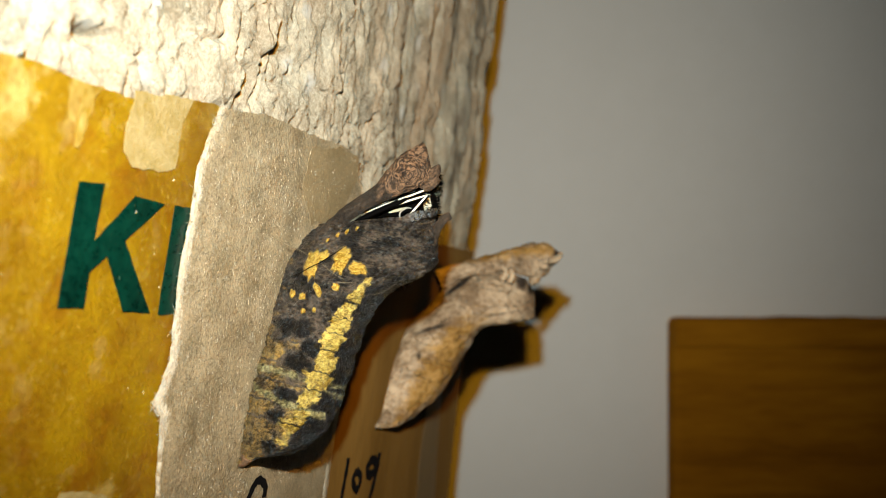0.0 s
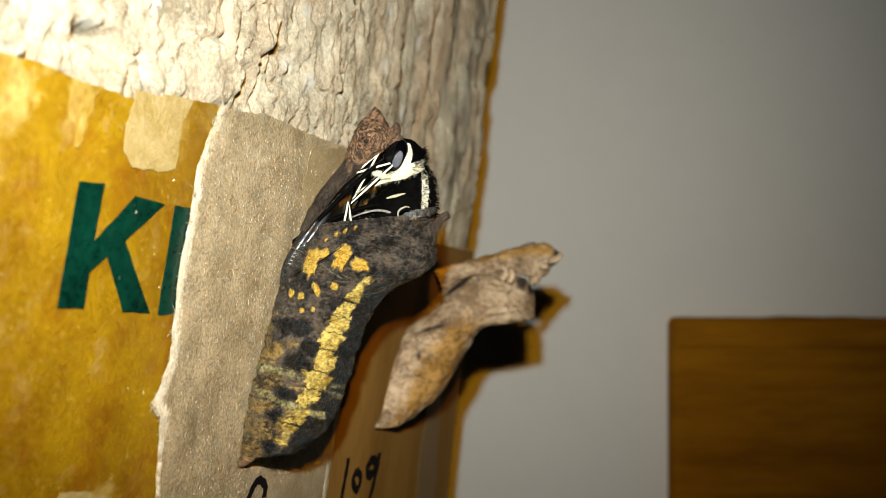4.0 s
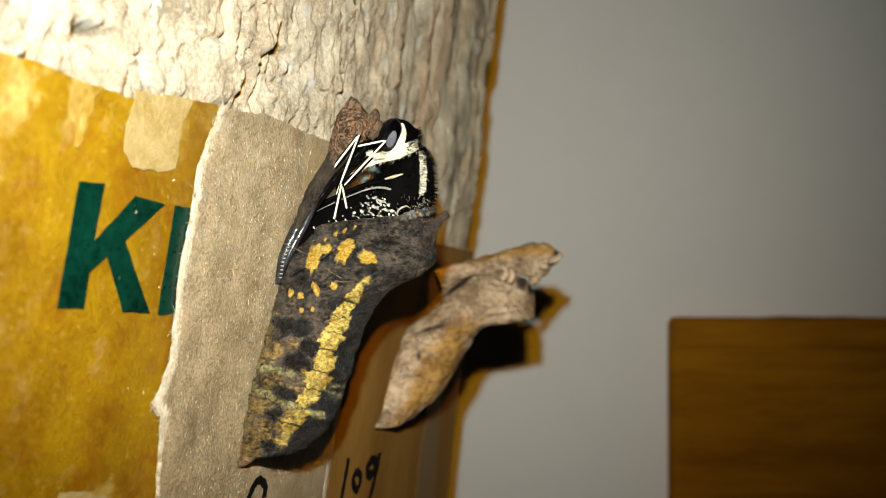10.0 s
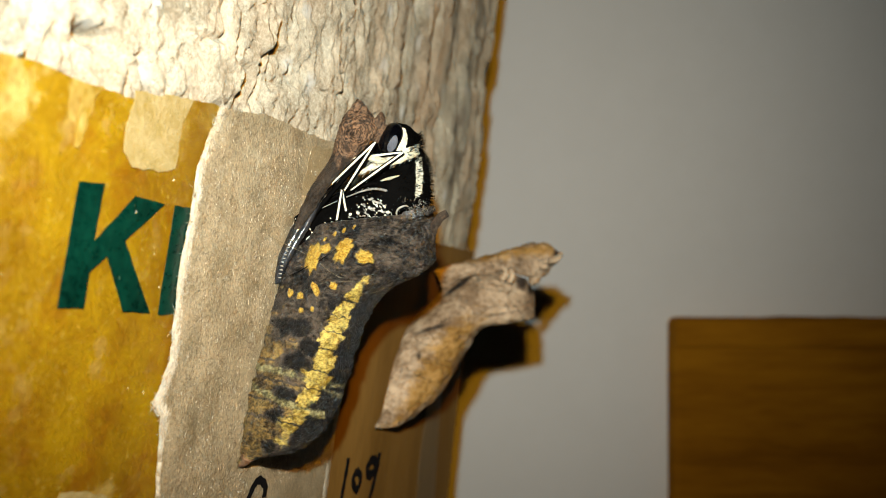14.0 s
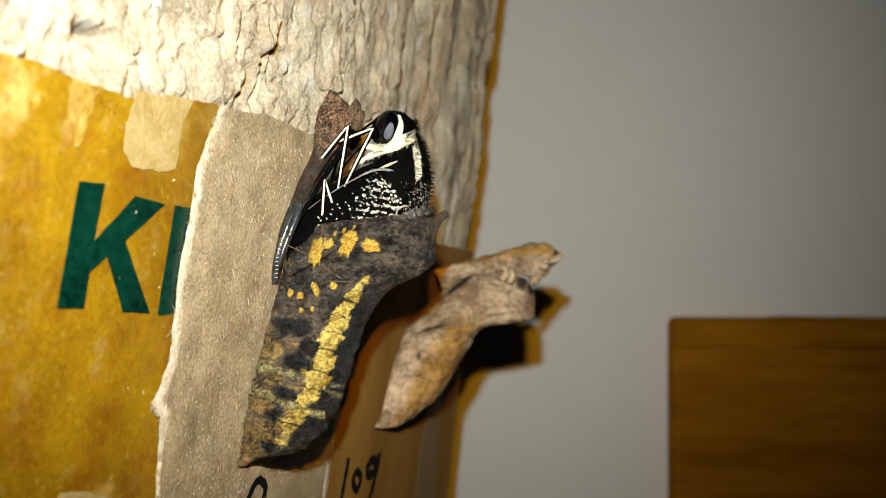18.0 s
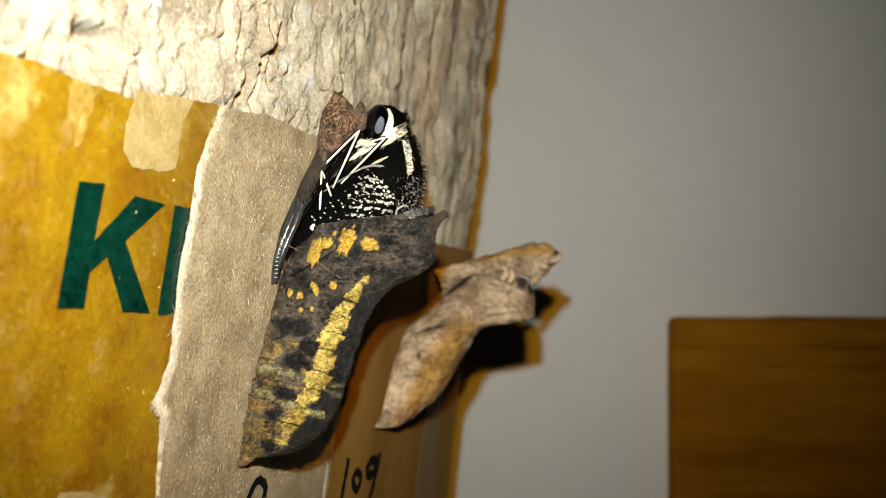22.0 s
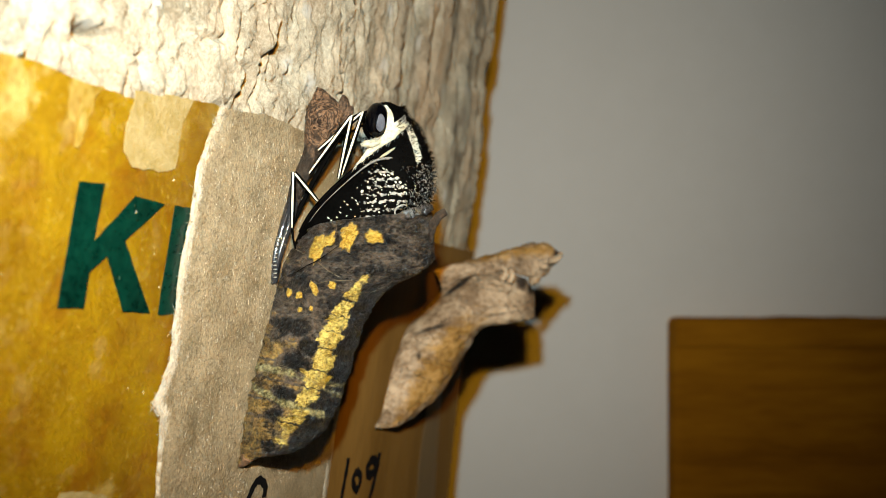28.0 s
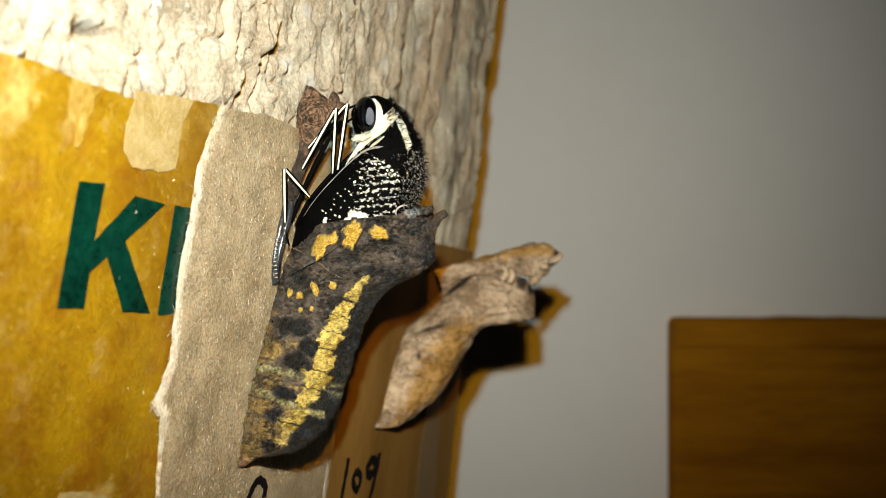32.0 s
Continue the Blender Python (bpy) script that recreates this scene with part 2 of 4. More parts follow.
def tube(points, radii, sides=8, sub=5, side_mask=None):
    """A round tapered tube along a smooth line of places in metres; radii in millimetres. side_mask: the flank that is pale."""
    rows = [(*p, r) for p, r in zip(points, radii)]
    n = max(2, (len(rows) - 1) * sub)
    verts, faces, cols = [], [], []
    path = [spline(rows, i / n * (len(rows) - 1)) for i in range(n + 1)]
    up = Vector((0, -1, 0.05)).normalized()
    for i, q in enumerate(path):
        d = Vector(path[min(i + 1, n)][:3]) - Vector(path[max(i - 1, 0)][:3])
        d.normalize()
        e1 = d.cross(up)
        e1 = e1.normalized() if e1.length > 1e-6 else Vector((1, 0, 0))
        e2 = e1.cross(d)
        for j in range(sides):
            a = 2 * math.pi * j / sides
            verts.append(Vector(q[:3]) + (e1 * math.cos(a) + e2 * math.sin(a)) * (q[3] * 0.001))
            cols.append((1.0 if side_mask and side_mask(a) else 0.0, 0, 0, 1))
    for i in range(n):
        for j in range(sides):
            k = (j + 1) % sides
            faces.append((i * sides + j, i * sides + k, (i + 1) * sides + k, (i + 1) * sides + j))
    faces.append(tuple(range(sides - 1, -1, -1)))
    faces.append(tuple(range(n * sides, n * sides + sides)))
    return verts, faces, cols


def joined(pieces):
    verts, faces = [], []
    for v, f, *_ in pieces:
        o = len(verts)
        verts += v
        faces += [tuple(i + o for i in face) for face in f]
    return verts, faces


def box_bm(lo, hi, bevel=0.0, seg=2):
    bm = bmesh.new()
    bmesh.ops.create_cube(bm, size=1)
    for v in bm.verts:
        v.co = Vector([(a + b) / 2 + c * (b - a) for a, b, c in zip(lo, hi, v.co)])
    if bevel:
        bmesh.ops.bevel(bm, geom=list(bm.edges), offset=bevel, segments=seg, affect="EDGES", profile=0.6)
    return bm


# ---- the room: table top, walls, ceiling ----
ROOM = (-0.9, -1.1, 0.9, 0.182)


def structure(name, lo, hi, material, label):
    bm = box_bm(lo, hi)
    me = bpy.data.meshes.new(name)
    bm.to_mesh(me)
    bm.free()
    me.materials.append(material)
    return tagged(new(name, me), label, kind="structure")


x0, y0, x1, y1 = ROOM
structure("floor", (x0, y0, -0.03), (x1, y1, 0.0), TABLE, "brown wooden table top under the stand")
structure("wall_north", (x0, y1, -0.03), (x1, y1 + 0.05, 1.2), WALL, "plain off-white painted wall behind the bark")
structure("wall_south", (x0, y0 - 0.05, -0.03), (x1, y0, 1.2), DIM, "plain dark grey painted wall")
structure("wall_west", (x0 - 0.05, y0 - 0.05, -0.03), (x0, y1 + 0.05, 1.2), DIM, "plain dark grey painted wall")
structure("wall_east", (x1, y0 - 0.05, -0.03), (x1 + 0.05, y1 + 0.05, 1.2), DIM, "plain dark grey painted wall")
structure("ceiling", (x0 - 0.05, y0 - 0.05, 1.2), (x1 + 0.05, y1 + 0.05, 1.25), DIM, "plain dark grey ceiling")

# ---- the curved slab of bark, leaning 6 degrees ----
RAD = 1500.0
CX, CY, TH0 = -1462.638, 435.868, radians(-12.0)
EDGE_R = 3.0
LEAN = Matrix.Translation((0, 0, EYE_Z)) @ Matrix.Rotation(radians(6.15), 4, "Y")


LEVEL = LEAN.inverted()


def curve_at(s, h, lift=0.0):
    """On the slab's face: s mm along the arc from its far edge, h mm up, lift mm proud of it; in metres. Past the edge it rounds off."""
    if s >= 0:
        th, r, x, y = TH0 - s / RAD, RAD + lift, CX, CY
    else:
        th, r, k = TH0 - s / EDGE_R, EDGE_R + lift, RAD - EDGE_R
        x, y = CX + k * math.cos(TH0), CY + k * math.sin(TH0)
    p = LEAN @ Vector(((x + r * math.cos(th)) * 0.001, (y + r * math.sin(th)) * 0.001, h * 0.001))
    k = deep(p.y * 1000) * 0.001 / p.y
    return LEVEL @ Vector((p.x * k, p.y * k, EYE_Z + (p.z - EYE_Z) * k))


def bark_depth(s, h):
    """How far the bark lies below its highest plates, in mm."""
    w = nz(s / 9, h / 20, 3) * 1.6
    far = min(1.0, max(0.0, (66 - s) / 30))
    ridges = abs(nz(s / 5.0 + w, h / 30 + 5, 1))
    gap, where = noise.voronoi((s / 4.6 + 0.7 * w, h / 5.0 + 0.6 * nz(s / 3, h / 3), 0.5))
    plate, tilt = noise.cell(where[0] * 7.3), noise.cell(where[0] * 3.1)
    edge = gap[1] - gap[0]
    flake = min(1.0, edge * 9)
    gap2, where2 = noise.voronoi((s / 1.1 + w, h / 1.5, 2.5))
    chip = noise.cell(where2[0] * 5.1)
    chip_edge = min(1.0, (gap2[1] - gap2[0]) * 6)
    fine = nz(s / 0.6, h / 0.9, 9) + 0.7 * nz(s / 0.28, h / 0.35, 2)
    d = 0.50 + far * (0.40 - 1.6 * ridges) - 0.52 * plate * flake + 0.30 * (1 - flake) ** 2 + 0.42 * tilt * (where[0].x - s / 4.6 - 0.7 * w)
    d += (1 - 0.7 * far) * (0.16 * (1 - chip_edge) * chip + 0.21 * fine - 0.24 * chip) + 0.09 * far * fine
    crack = abs(nz(s / 2.6 + 0.8 * nz(s / 2, h / 3, 8), h / 9.0 + 3, 6))
    d += (1 - far) * 0.75 * max(0.0, 1 - crack / 0.05) * max(0.0, 0.45 + nz(s / 7, h / 6, 14))
    d += 2.2 * math.exp(-((s - 89.6) / 1.3) ** 2 - ((h - 8.4) / 0.5) ** 2)
    return max(d, -0.15) + 0.15


def bark_streaks(s, h):
    """Brown inner bark, grey weathered bark and dark grooves, running up the slab."""
    far = min(1.0, max(0.0, (66 - s) / 30))
    w = 1.2 * nz(s / 11, h / 25, 31)
    brown = 0.34 + far * 0.75 * nz(s / 6.0 + w, h / 42, 33) + 0.25 * nz(s / 3.0, h / 9, 35)
    dark = 0.18 + far * 0.75 * nz(s / 4.5 + w, h / 26, 37) + 0.45 * nz(s / 2.2 + w, h / 5, 39) - 0.15 * (1 - far)
    return (brown, dark, 0.0, 1.0)


def bark_slab():
    verts, faces, cols = [], [], []
    ss = [-4.8 + 0.3 * i for i in range(17)]
    while ss[-1] < 101:
        ss.append(ss[-1] + (0.45 if ss[-1] < 48 else 0.2))
    ss += [104 + 6 * i for i in range(16)]
    hs = [-62.0 + 2.0 * i for i in range(31)]
    while hs[-1] < 62:
        hs.append(hs[-1] + (0.2 if 4.5 < hs[-1] < 15 else 0.6))
    hs += [70, 80]
    rows = len(hs) + 1

    def foot(s):
        """Where the slab's face, carried straight down, meets the table."""
        p, q = LEAN @ curve_at(s, -62, -0.3), LEAN @ curve_at(s, -40, -0.3)
        return LEVEL @ (p + (p - q) * ((p.z - 0.0002) / (q.z - p.z)))
    for s in ss:
        verts.append(foot(s))
        verts += [curve_at(s, h, -bark_depth(s, h)) for h in hs]
        cols += [bark_streaks(s, h) for h in [-70.0] + hs]
    n = len(verts)
    side = (curve_at(101, 0) - curve_at(0, 0)).normalized()
    back = Vector((side.y, -side.x, 0)) * 0.024
    back = back if back.x < 0 else -back
    for s in ss:
        bottom, top = LEAN @ (foot(max(s, 0.0)) + back), curve_at(max(s, 0.0), hs[-1]) + back
        bottom.z = 0.0002
        verts += [LEVEL @ bottom, top]
        cols += [(0.3, 0.2, 0.0, 1.0)] * 2
    c = len(ss)
    for i in range(c - 1):
        for j in range(rows - 1):
            faces.append((i * rows + j, i * rows + j + 1, (i + 1) * rows + j + 1, (i + 1) * rows + j))
        a, b = n + 2 * i, n + 2 * i + 2
        faces.append((a, b, b + 1, a + 1))
        faces.append((i * rows, (i + 1) * rows, b, a))
        faces.append((i * rows + rows - 1, a + 1, b + 1, (i + 1) * rows + rows - 1))
    faces.append((*[j for j in range(rows)][::-1], n, n + 1))
    e = (c - 1) * rows
    faces.append((*[e + j for j in range(rows)], n + 2 * c - 1, n + 2 * c - 2))
    ob = mesh_object("bark_slab", verts, faces, BARK, matrix=LEAN, pattern=cols)
    return tagged(ob, "pale grey-brown slab of rough ridged tree bark, standing upright", "bark")


bark_slab()


def sheet(name, outline, material, lift, thick, step=1.0, wave=0.0, jag=0.0, parent=None, seed=0, curl=None, pattern=None):
    """A thin sheet that follows the slab's face: outline in (s, h) mm; jag roughens its edge; wave bulges its face."""
    rng = random.Random(seed)
    pts = []
    m = len(outline)
    for i in range(m):
        a, b = outline[i], outline[(i + 1) % m]
        length = math.hypot(b[0] - a[0], b[1] - a[1])
        k = max(1, int(length / 0.35)) if jag else max(1, int(length / 1.0))
        for q in range(k):
            f = q / k
            j = jag * (rng.random() - 0.5) + jag * 1.2 * nz((a[0] + f) * 2.1, (a[1] + f * length) * 0.9, seed) if q else 0
            nx, ny = (b[1] - a[1]) / max(length, 1e-6), -(b[0] - a[0]) / max(length, 1e-6)
            pts.append((a[0] + (b[0] - a[0]) * f + nx * j, a[1] + (b[1] - a[1]) * f + ny * j))
    bm = bmesh.new()
    face = bm.faces.new([bm.verts.new((p[0], p[1], 0)) for p in pts])
    bm.normal_update()
    bmesh.ops.triangulate(bm, faces=[face], ngon_method="EAR_CLIP")
    for ax in (0, 1):
        lo, hi = min(p[ax] for p in pts), max(p[ax] for p in pts)
        k = int((hi - lo) / step)
        for i in range(1, k + 1):
            co, no = [0, 0, 0], [0, 0, 0]
            co[ax], no[ax] = lo + i * (hi - lo) / (k + 1), 1
            bmesh.ops.bisect_plane(bm, geom=bm.verts[:] + bm.edges[:] + bm.faces[:], plane_co=co, plane_no=no)
    verts, faces, cols = [], [], []
    bm.verts.ensure_lookup_table()
    bm.verts.index_update()
    n = len(bm.verts)
    rim = [e for e in bm.edges if len(e.link_faces) == 1]
    for top in (1, 0):
        for v in bm.verts:
            s, h = v.co.x, v.co.y
            w = wave * nz(s / 5, h / 7, seed + 3) + (curl(s, h) if curl else 0)
            cols.append((*pattern(s, h), 0.0, 1.0) if pattern else (0.0, 0.0, 0.0, 1.0))
            verts.append(curve_at(s, h, lift + thick * top + abs(w) if top else lift + (abs(w) if curl else 0)))
    for f in bm.faces:
        ids = [v.index for v in f.verts]
        if f.normal.z < 0:
            ids = ids[::-1]
        faces.append(tuple(ids[::-1]))
        faces.append(tuple(i + n for i in ids))
    for e in rim:
        a, b = e.verts[0].index, e.verts[1].index
        faces.append((a, b, b + n, a + n))
    bm.free()
    return mesh_object(name, verts, faces, material, parent, smooth=False, matrix=None if parent else LEAN, pattern=cols if pattern else None)


# yellow printed card
def card_wear(s, h):
    """Where the print is rubbed pale, above all along the top, and where it is stained darker."""
    top = max(0.0, 1 - (6.4 - h) / 4.5)
    pale = 0.12 + 0.42 * top * (0.6 + nz(s / 1.1, h / 2.5, 41)) + 0.42 * nz(s / 1.6, h / 2.2, 43) + 0.25 * nz(s / 0.6, h / 0.8, 45)
    pale += 0.75 * math.exp(-((s - 95.3 - 0.08 * (h - 5)) / 0.45) ** 2 - ((h - 4.8) / 1.3) ** 2) + 0.5 * math.exp(-((s - 92.2) / 0.3) ** 2 - ((h - 4.4) / 1.6) ** 2)
    pale += 0.25 * max(0.0, (s - 93.0) / 4)
    return (pale, 0.30 + 0.5 * nz(s / 3.0, h / 4.0, 47) + 0.4 * min(1.0, max(0.0, (86 - s) / 6)) * (h < 1))


card = sheet("printed_card", [(97.9, 5.7), (94.7, 6.0), (93.1, 5.9), (91.7, 5.8), (88.2, 5.8), (85.5, 6.6), (83.2, 6.8), (80.7, 7.0), (77.8, 3.6), (79.1, -3.6), (78.4, -19.7), (95.5, -14.0)],
             YELLOW, 0.0, 0.16, 0.34, wave=0.14, jag=0.06, seed=5, pattern=card_wear)
tagged(card, "glossy ochre-yellow printed card with green letters, wrapped on bark", "card")
sheet("torn_patch", [(88.3, 6.2), (85.7, 6.5), (83.4, 6.8), (84.2, 5.3), (84.4, 2.8), (85.5, 2.5), (87.9, 2.4), (88.7, 3.1), (88.7, 4.4), (88.3, 5.6)], PALE, 0.265, 0.03, 0.6, jag=0.08, parent=card, seed=6)
sheet("torn_patch", [(90.8, -13.7), (90.5, -13.3), (88.5, -13.8), (87.2, -14.4), (86.8, -15.1), (88.7, -14.8)], PALE, 0.265, 0.03, 0.6, jag=0.08, parent=card, seed=8)
# a thin strip added to draw a faint crease line in the card
sheet("crease_strip", [(92.0, 4.3), (91.7, 5.6), (90.5, 5.9), (91.0, 5.3), (91.2, 4.3), (91.4, 3.7), (91.7, 2.8), (92.0, 2.8)], YELLOW, 0.27, 0.03, 0.3, jag=0.04, parent=card, seed=21, pattern=lambda s, h: (0.45 + 0.3 * nz(s * 2, h), 0.1))
sheet("letter", [(91.5, 1.3), (89.8, 1.4), (90.1, -1.4), (87.5, 1.0), (85.0, 0.8), (87.9, -1.3), (85.3, -5.1), (87.5, -4.9), (89.1, -2.1), (90.2, -2.9), (90.3, -4.6), (92.0, -4.5)], GREEN, 0.29, 0.025, 0.8, jag=0.03, parent=card, seed=9)
sheet("letter", [(84.1, 0.8), (82.2, 0.8), (82.1, -1.2), (82.7, -5.3), (84.6, -5.2)], GREEN, 0.29, 0.025, 0.8, jag=0.03, parent=card, seed=10)

# kraft strip that carries the fresh pupa
strip = sheet("kraft_strip", [(80.8, 6.9), (82.4, 3.3), (82.6, 0.4), (83.1, -2.8), (83.1, -5.4), (83.1, -7.9), (83.8, -9.5), (84.3, -10.1), (83.4, -10.9), (83.3, -13.1), (82.7, -18.3), (58.0, -26.7), (57.6, -23.0), (57.2, -17.0), (55.0, -9.1), (55.0, 0.3), (58.5, 6.2), (58.2, 7.1), (62.6, 7.6), (67.1, 7.4), (75.3, 7.5)],
              KRAFT, 0.32, 0.26, 0.9, wave=0.12, jag=0.10, seed=12)
tagged(strip, "grey-brown kraft paper strip with torn fibrous edge", "paper strip")
sheet("glue_stain", [(68.6, 6.4), (62.8, 7.3), (59.1, 7.1), (58.8, 5.1), (61.7, 1.8), (67.2, 0.7), (69.4, 3.4)], GLUE, 0.70, 0.02, 0.8, jag=0.2, parent=strip, seed=13)
tagged(sheet("torn_edge", [(80.8, 6.8), (82.5, 3.3), (82.7, 0.4), (83.2, -2.8), (83.2, -5.4), (83.2, -7.9), (83.9, -9.4), (84.4, -10.0), (83.5, -10.9), (83.3, -13.1), (82.8, -18.3), (82.5, -18.4), (83.1, -13.1), (83.3, -10.9), (83.9, -10.1), (83.5, -9.5), (82.9, -8.0), (83.0, -5.5), (83.0, -2.8), (82.4, 0.4), (82.3, 3.3), (80.7, 6.9)], KRAFT_CORE, 0.40, 0.19, 0.7, wave=0.06, jag=0.16, parent=strip, seed=14), "pale torn paper edge")

strip2 = sheet("brown_strip", [(58.9, -26.4), (58.2, -22.8), (57.8, -16.8), (56.5, -11.0), (54.0, -3.9), (48.7, -0.0), (30.9, 0.6), (-1.0, 0.1), (-0.0, -6.8), (-1.0, -17.9), (-1.0, -29.0), (-1.1, -40.3), (-0.8, -49.3)],
               TAPE, 0.20, 0.2, 1.4, wave=0.1, jag=0.05, seed=15)
tagged(strip2, "brown kraft paper strip with a handwritten number", "paper strip")


def stroke(points, width, parent, lift):
    """A line of marker ink on the slab's face: places (s, h) in mm."""
    rows = [np.array(p, dtype=float) for p in points]
    n = (len(rows) - 1) * 6
    left, right = [], []
    for i in range(n + 1):
        p = spline(rows, i / n * (len(rows) - 1))
        q = spline(rows, min(i + 1, n) / n * (len(rows) - 1)) - spline(rows, max(i - 1, 0) / n * (len(rows) - 1))
        q = q / max(np.linalg.norm(q), 1e-6)
        w = width / 2 * (1 + 0.15 * math.sin(i * 1.7))
        left.append((p[0] - q[1] * w, p[1] + q[0] * w)), right.append((p[0] + q[1] * w, p[1] - q[0] * w))
    verts = [curve_at(s, h, lift) for s, h in left + right]
    m = n + 1
    faces = [(i, i + 1, m + i + 1, m + i) for i in range(n)]
    ob = mesh_object("digit", verts, faces, INK, parent, smooth=False)
    sol = ob.modifiers.new("thickness", "SOLIDIFY")
    sol.thickness = 0.00003
    return ob


sheet("tape_band", [(21.5, -14.0), (15.5, -14.6), (13.0, -30.0), (9.5, -44.0), (22.0, -40.0), (24.5, -28.0)], mat("pale_tape", (0.130, 0.085, 0.034), (0.250, 0.175, 0.085), 0.6, 2200, 140, 0.6, (1, 1, 0.12), spec=0.2, contrast=0.2), 0.52, 0.02, 1.2, jag=0.1, parent=strip2, seed=41)
sheet("torn_edge", [(58.9, -12.0), (58.3, -18.0), (58.6, -26.5), (58.1, -26.6), (57.8, -18.0), (58.5, -12.0)], KRAFT_CORE, 0.50, 0.12, 0.6, jag=0.08, parent=strip, seed=42)
stroke([(26.5, -37.4), (22.5, -36.0), (17.5, -36.2), (13.8, -38.6)], 1.6, strip2, 0.6)
stroke([(52.7, -20.6), (53.1, -22.5), (53.6, -24.5)], 0.8, strip2, 0.56)
stroke([(49.9, -22.5), (48.4, -23.6), (49.2, -24.6), (50.8, -23.3), (49.9, -22.5)], 0.8, strip2, 0.56)
stroke([(42.7, -24.1), (44.9, -22.6), (46.6, -23.0), (45.7, -24.1), (43.6, -23.9), (42.9, -22.4), (43.6, -24.8), (45.0, -27.2)], 1.0, strip2, 0.56)
stroke([(72.8, -18.8), (72.1, -17.9), (71.3, -17.7), (70.3, -18.4), (70.3, -19.2)], 0.6, strip, 0.75)


def fibres(name, count, place, material, parent, length, thick, seed, lift, turn=(0, 6.283)):
    """Loose paper fibres, or pale flecks that stand in for glints, joined: place(rng) gives (s, h)."""
    rng = random.Random(seed)
    pieces = []
    for _ in range(count):
        s, h = place(rng)
        a, ln, bend = rng.uniform(*turn), length * rng.uniform(0.4, 1.3), rng.uniform(-1.9, 1.9)
        pts = []
        for q in range(4):
            pts.append(curve_at(s, h, lift + 0.03 * math.sin(q * 1.3)))
            s, h, a = s + ln / 3 * math.cos(a), h + ln / 3 * math.sin(a), a + bend / 2
        pieces.append(tube(pts, [thick * 0.7, thick, thick, thick * 0.4], 3, 1))
    v, f = joined(pieces)
    return tagged(mesh_object(name, v, f, material, parent, False), kind="stuff")


STRIP_LEFT = [(80.7, 6.9), (82.3, 3.3), (82.5, 0.4), (83.0, -2.8), (83.0, -5.4), (83.0, -7.9), (83.7, -9.5), (84.2, -10.1), (83.3, -11.0), (83.2, -13.1)]
FIBRE_DARK = mat("dark_fibre", (0.05, 0.036, 0.018), (0.11, 0.08, 0.042), 0.7, 900, 200, 0)
fibres("paper_fibre", 2600, lambda r: (r.uniform(58, 82), r.uniform(-19, 7)), FIBRE_DARK, strip, 0.62, 0.0094, 31, 0.70)
fibres("paper_fibre", 260, lambda r: (r.uniform(58, 82), r.uniform(-19, 7)), KRAFT_CORE, strip, 0.6, 0.010, 32, 0.71)


def along_edge(r):
    a = r.randrange(len(STRIP_LEFT) - 1)
    k = r.random()
    (s0, h0), (s1, h1) = STRIP_LEFT[a], STRIP_LEFT[a + 1]
    return s0 + (s1 - s0) * k + r.gauss(0.05, 0.16), h0 + (h1 - h0) * k


# sparkle of the clear tape, painted as pale upright flecks
GLINT = mat("painted_tape_glint", (0.5, 0.46, 0.36), (0.75, 0.70, 0.58), 0.25, 900, 200, 0, spec=0.8)
fibres("glint_fleck", 1300, lambda r: (r.gauss(71.5, 5.0), r.uniform(-19, 6)), GLINT, strip, 0.20, 0.010, 35, 0.70, (1.2, 1.95))
fibres("torn_fibre", 1500, along_edge, KRAFT_CORE, strip, 0.5, 0.011, 33, 0.60)


# ---- the brown carton beside the wall ----
def carton():
    root = tagged(new("cardboard_panel"), "brown corrugated cardboard panel standing against the wall", "cardboard")
    lo, hi = Vector((0.0527, 0.1760, 0.0)), Vector((0.21, 0.1815, 0.0841))
    root.location = ((lo.x + hi.x) / 2, (lo.y + hi.y) / 2, 0)
    off = Vector(root.location)
    bm = box_bm(lo - off, hi - off, 0.0020, 4)
    bmesh.ops.subdivide_edges(bm, edges=[e for e in bm.edges if e.calc_length() > 0.03], cuts=30, use_grid_fill=True)
    for v in bm.verts:
        v.co.y += 0.0006 * nz(v.co.x * 30, v.co.z * 60)
        v.co.z += 0.0007 * nz(v.co.x * 90, 4) if v.co.z > 0.078 else 0
    part("body", bm, CARTON, root)
    bm = box_bm((lo.x - off.x + 0.0003, lo.y - off.y - 0.0012, 0.0775), (hi.x - off.x, lo.y - off.y + 0.0004, 0.0839), 0.0005)
    part("flap", bm, CARTON, root, "folded brown top flap")


carton()


# ---- the fresh pupa: shell, cap, spots ----
SHELL_ROWS = [(421, 824, 427, 820, 51.6, 1.0), (428, 800, 472, 806, 51.6, 0.9), (433, 765, 532, 794, 51.7, 0.85), (442, 715, 581, 752, 52.0, 0.85),
              (455, 660, 604, 700, 52.6, 0.88), (468, 610, 623, 645, 53.3, 0.9), (480, 565, 640, 590, 54.1, 0.92), (492, 520, 660, 545, 54.9, 0.92),
              (505, 475, 690, 510, 55.7, 0.92), (520, 446, 735, 488, 56.5, 0.88), (535, 425, 766, 462, 57.0, 0.84), (549, 409, 768, 428, 57.0, 0.84),
              (556, 405, 765, 398, 57.0, 0.86), (561, 401, 764, 378, 57.0, 0.88)]


def gauss(x, c, w):
    return math.exp(-((x - c) / w) ** 2)


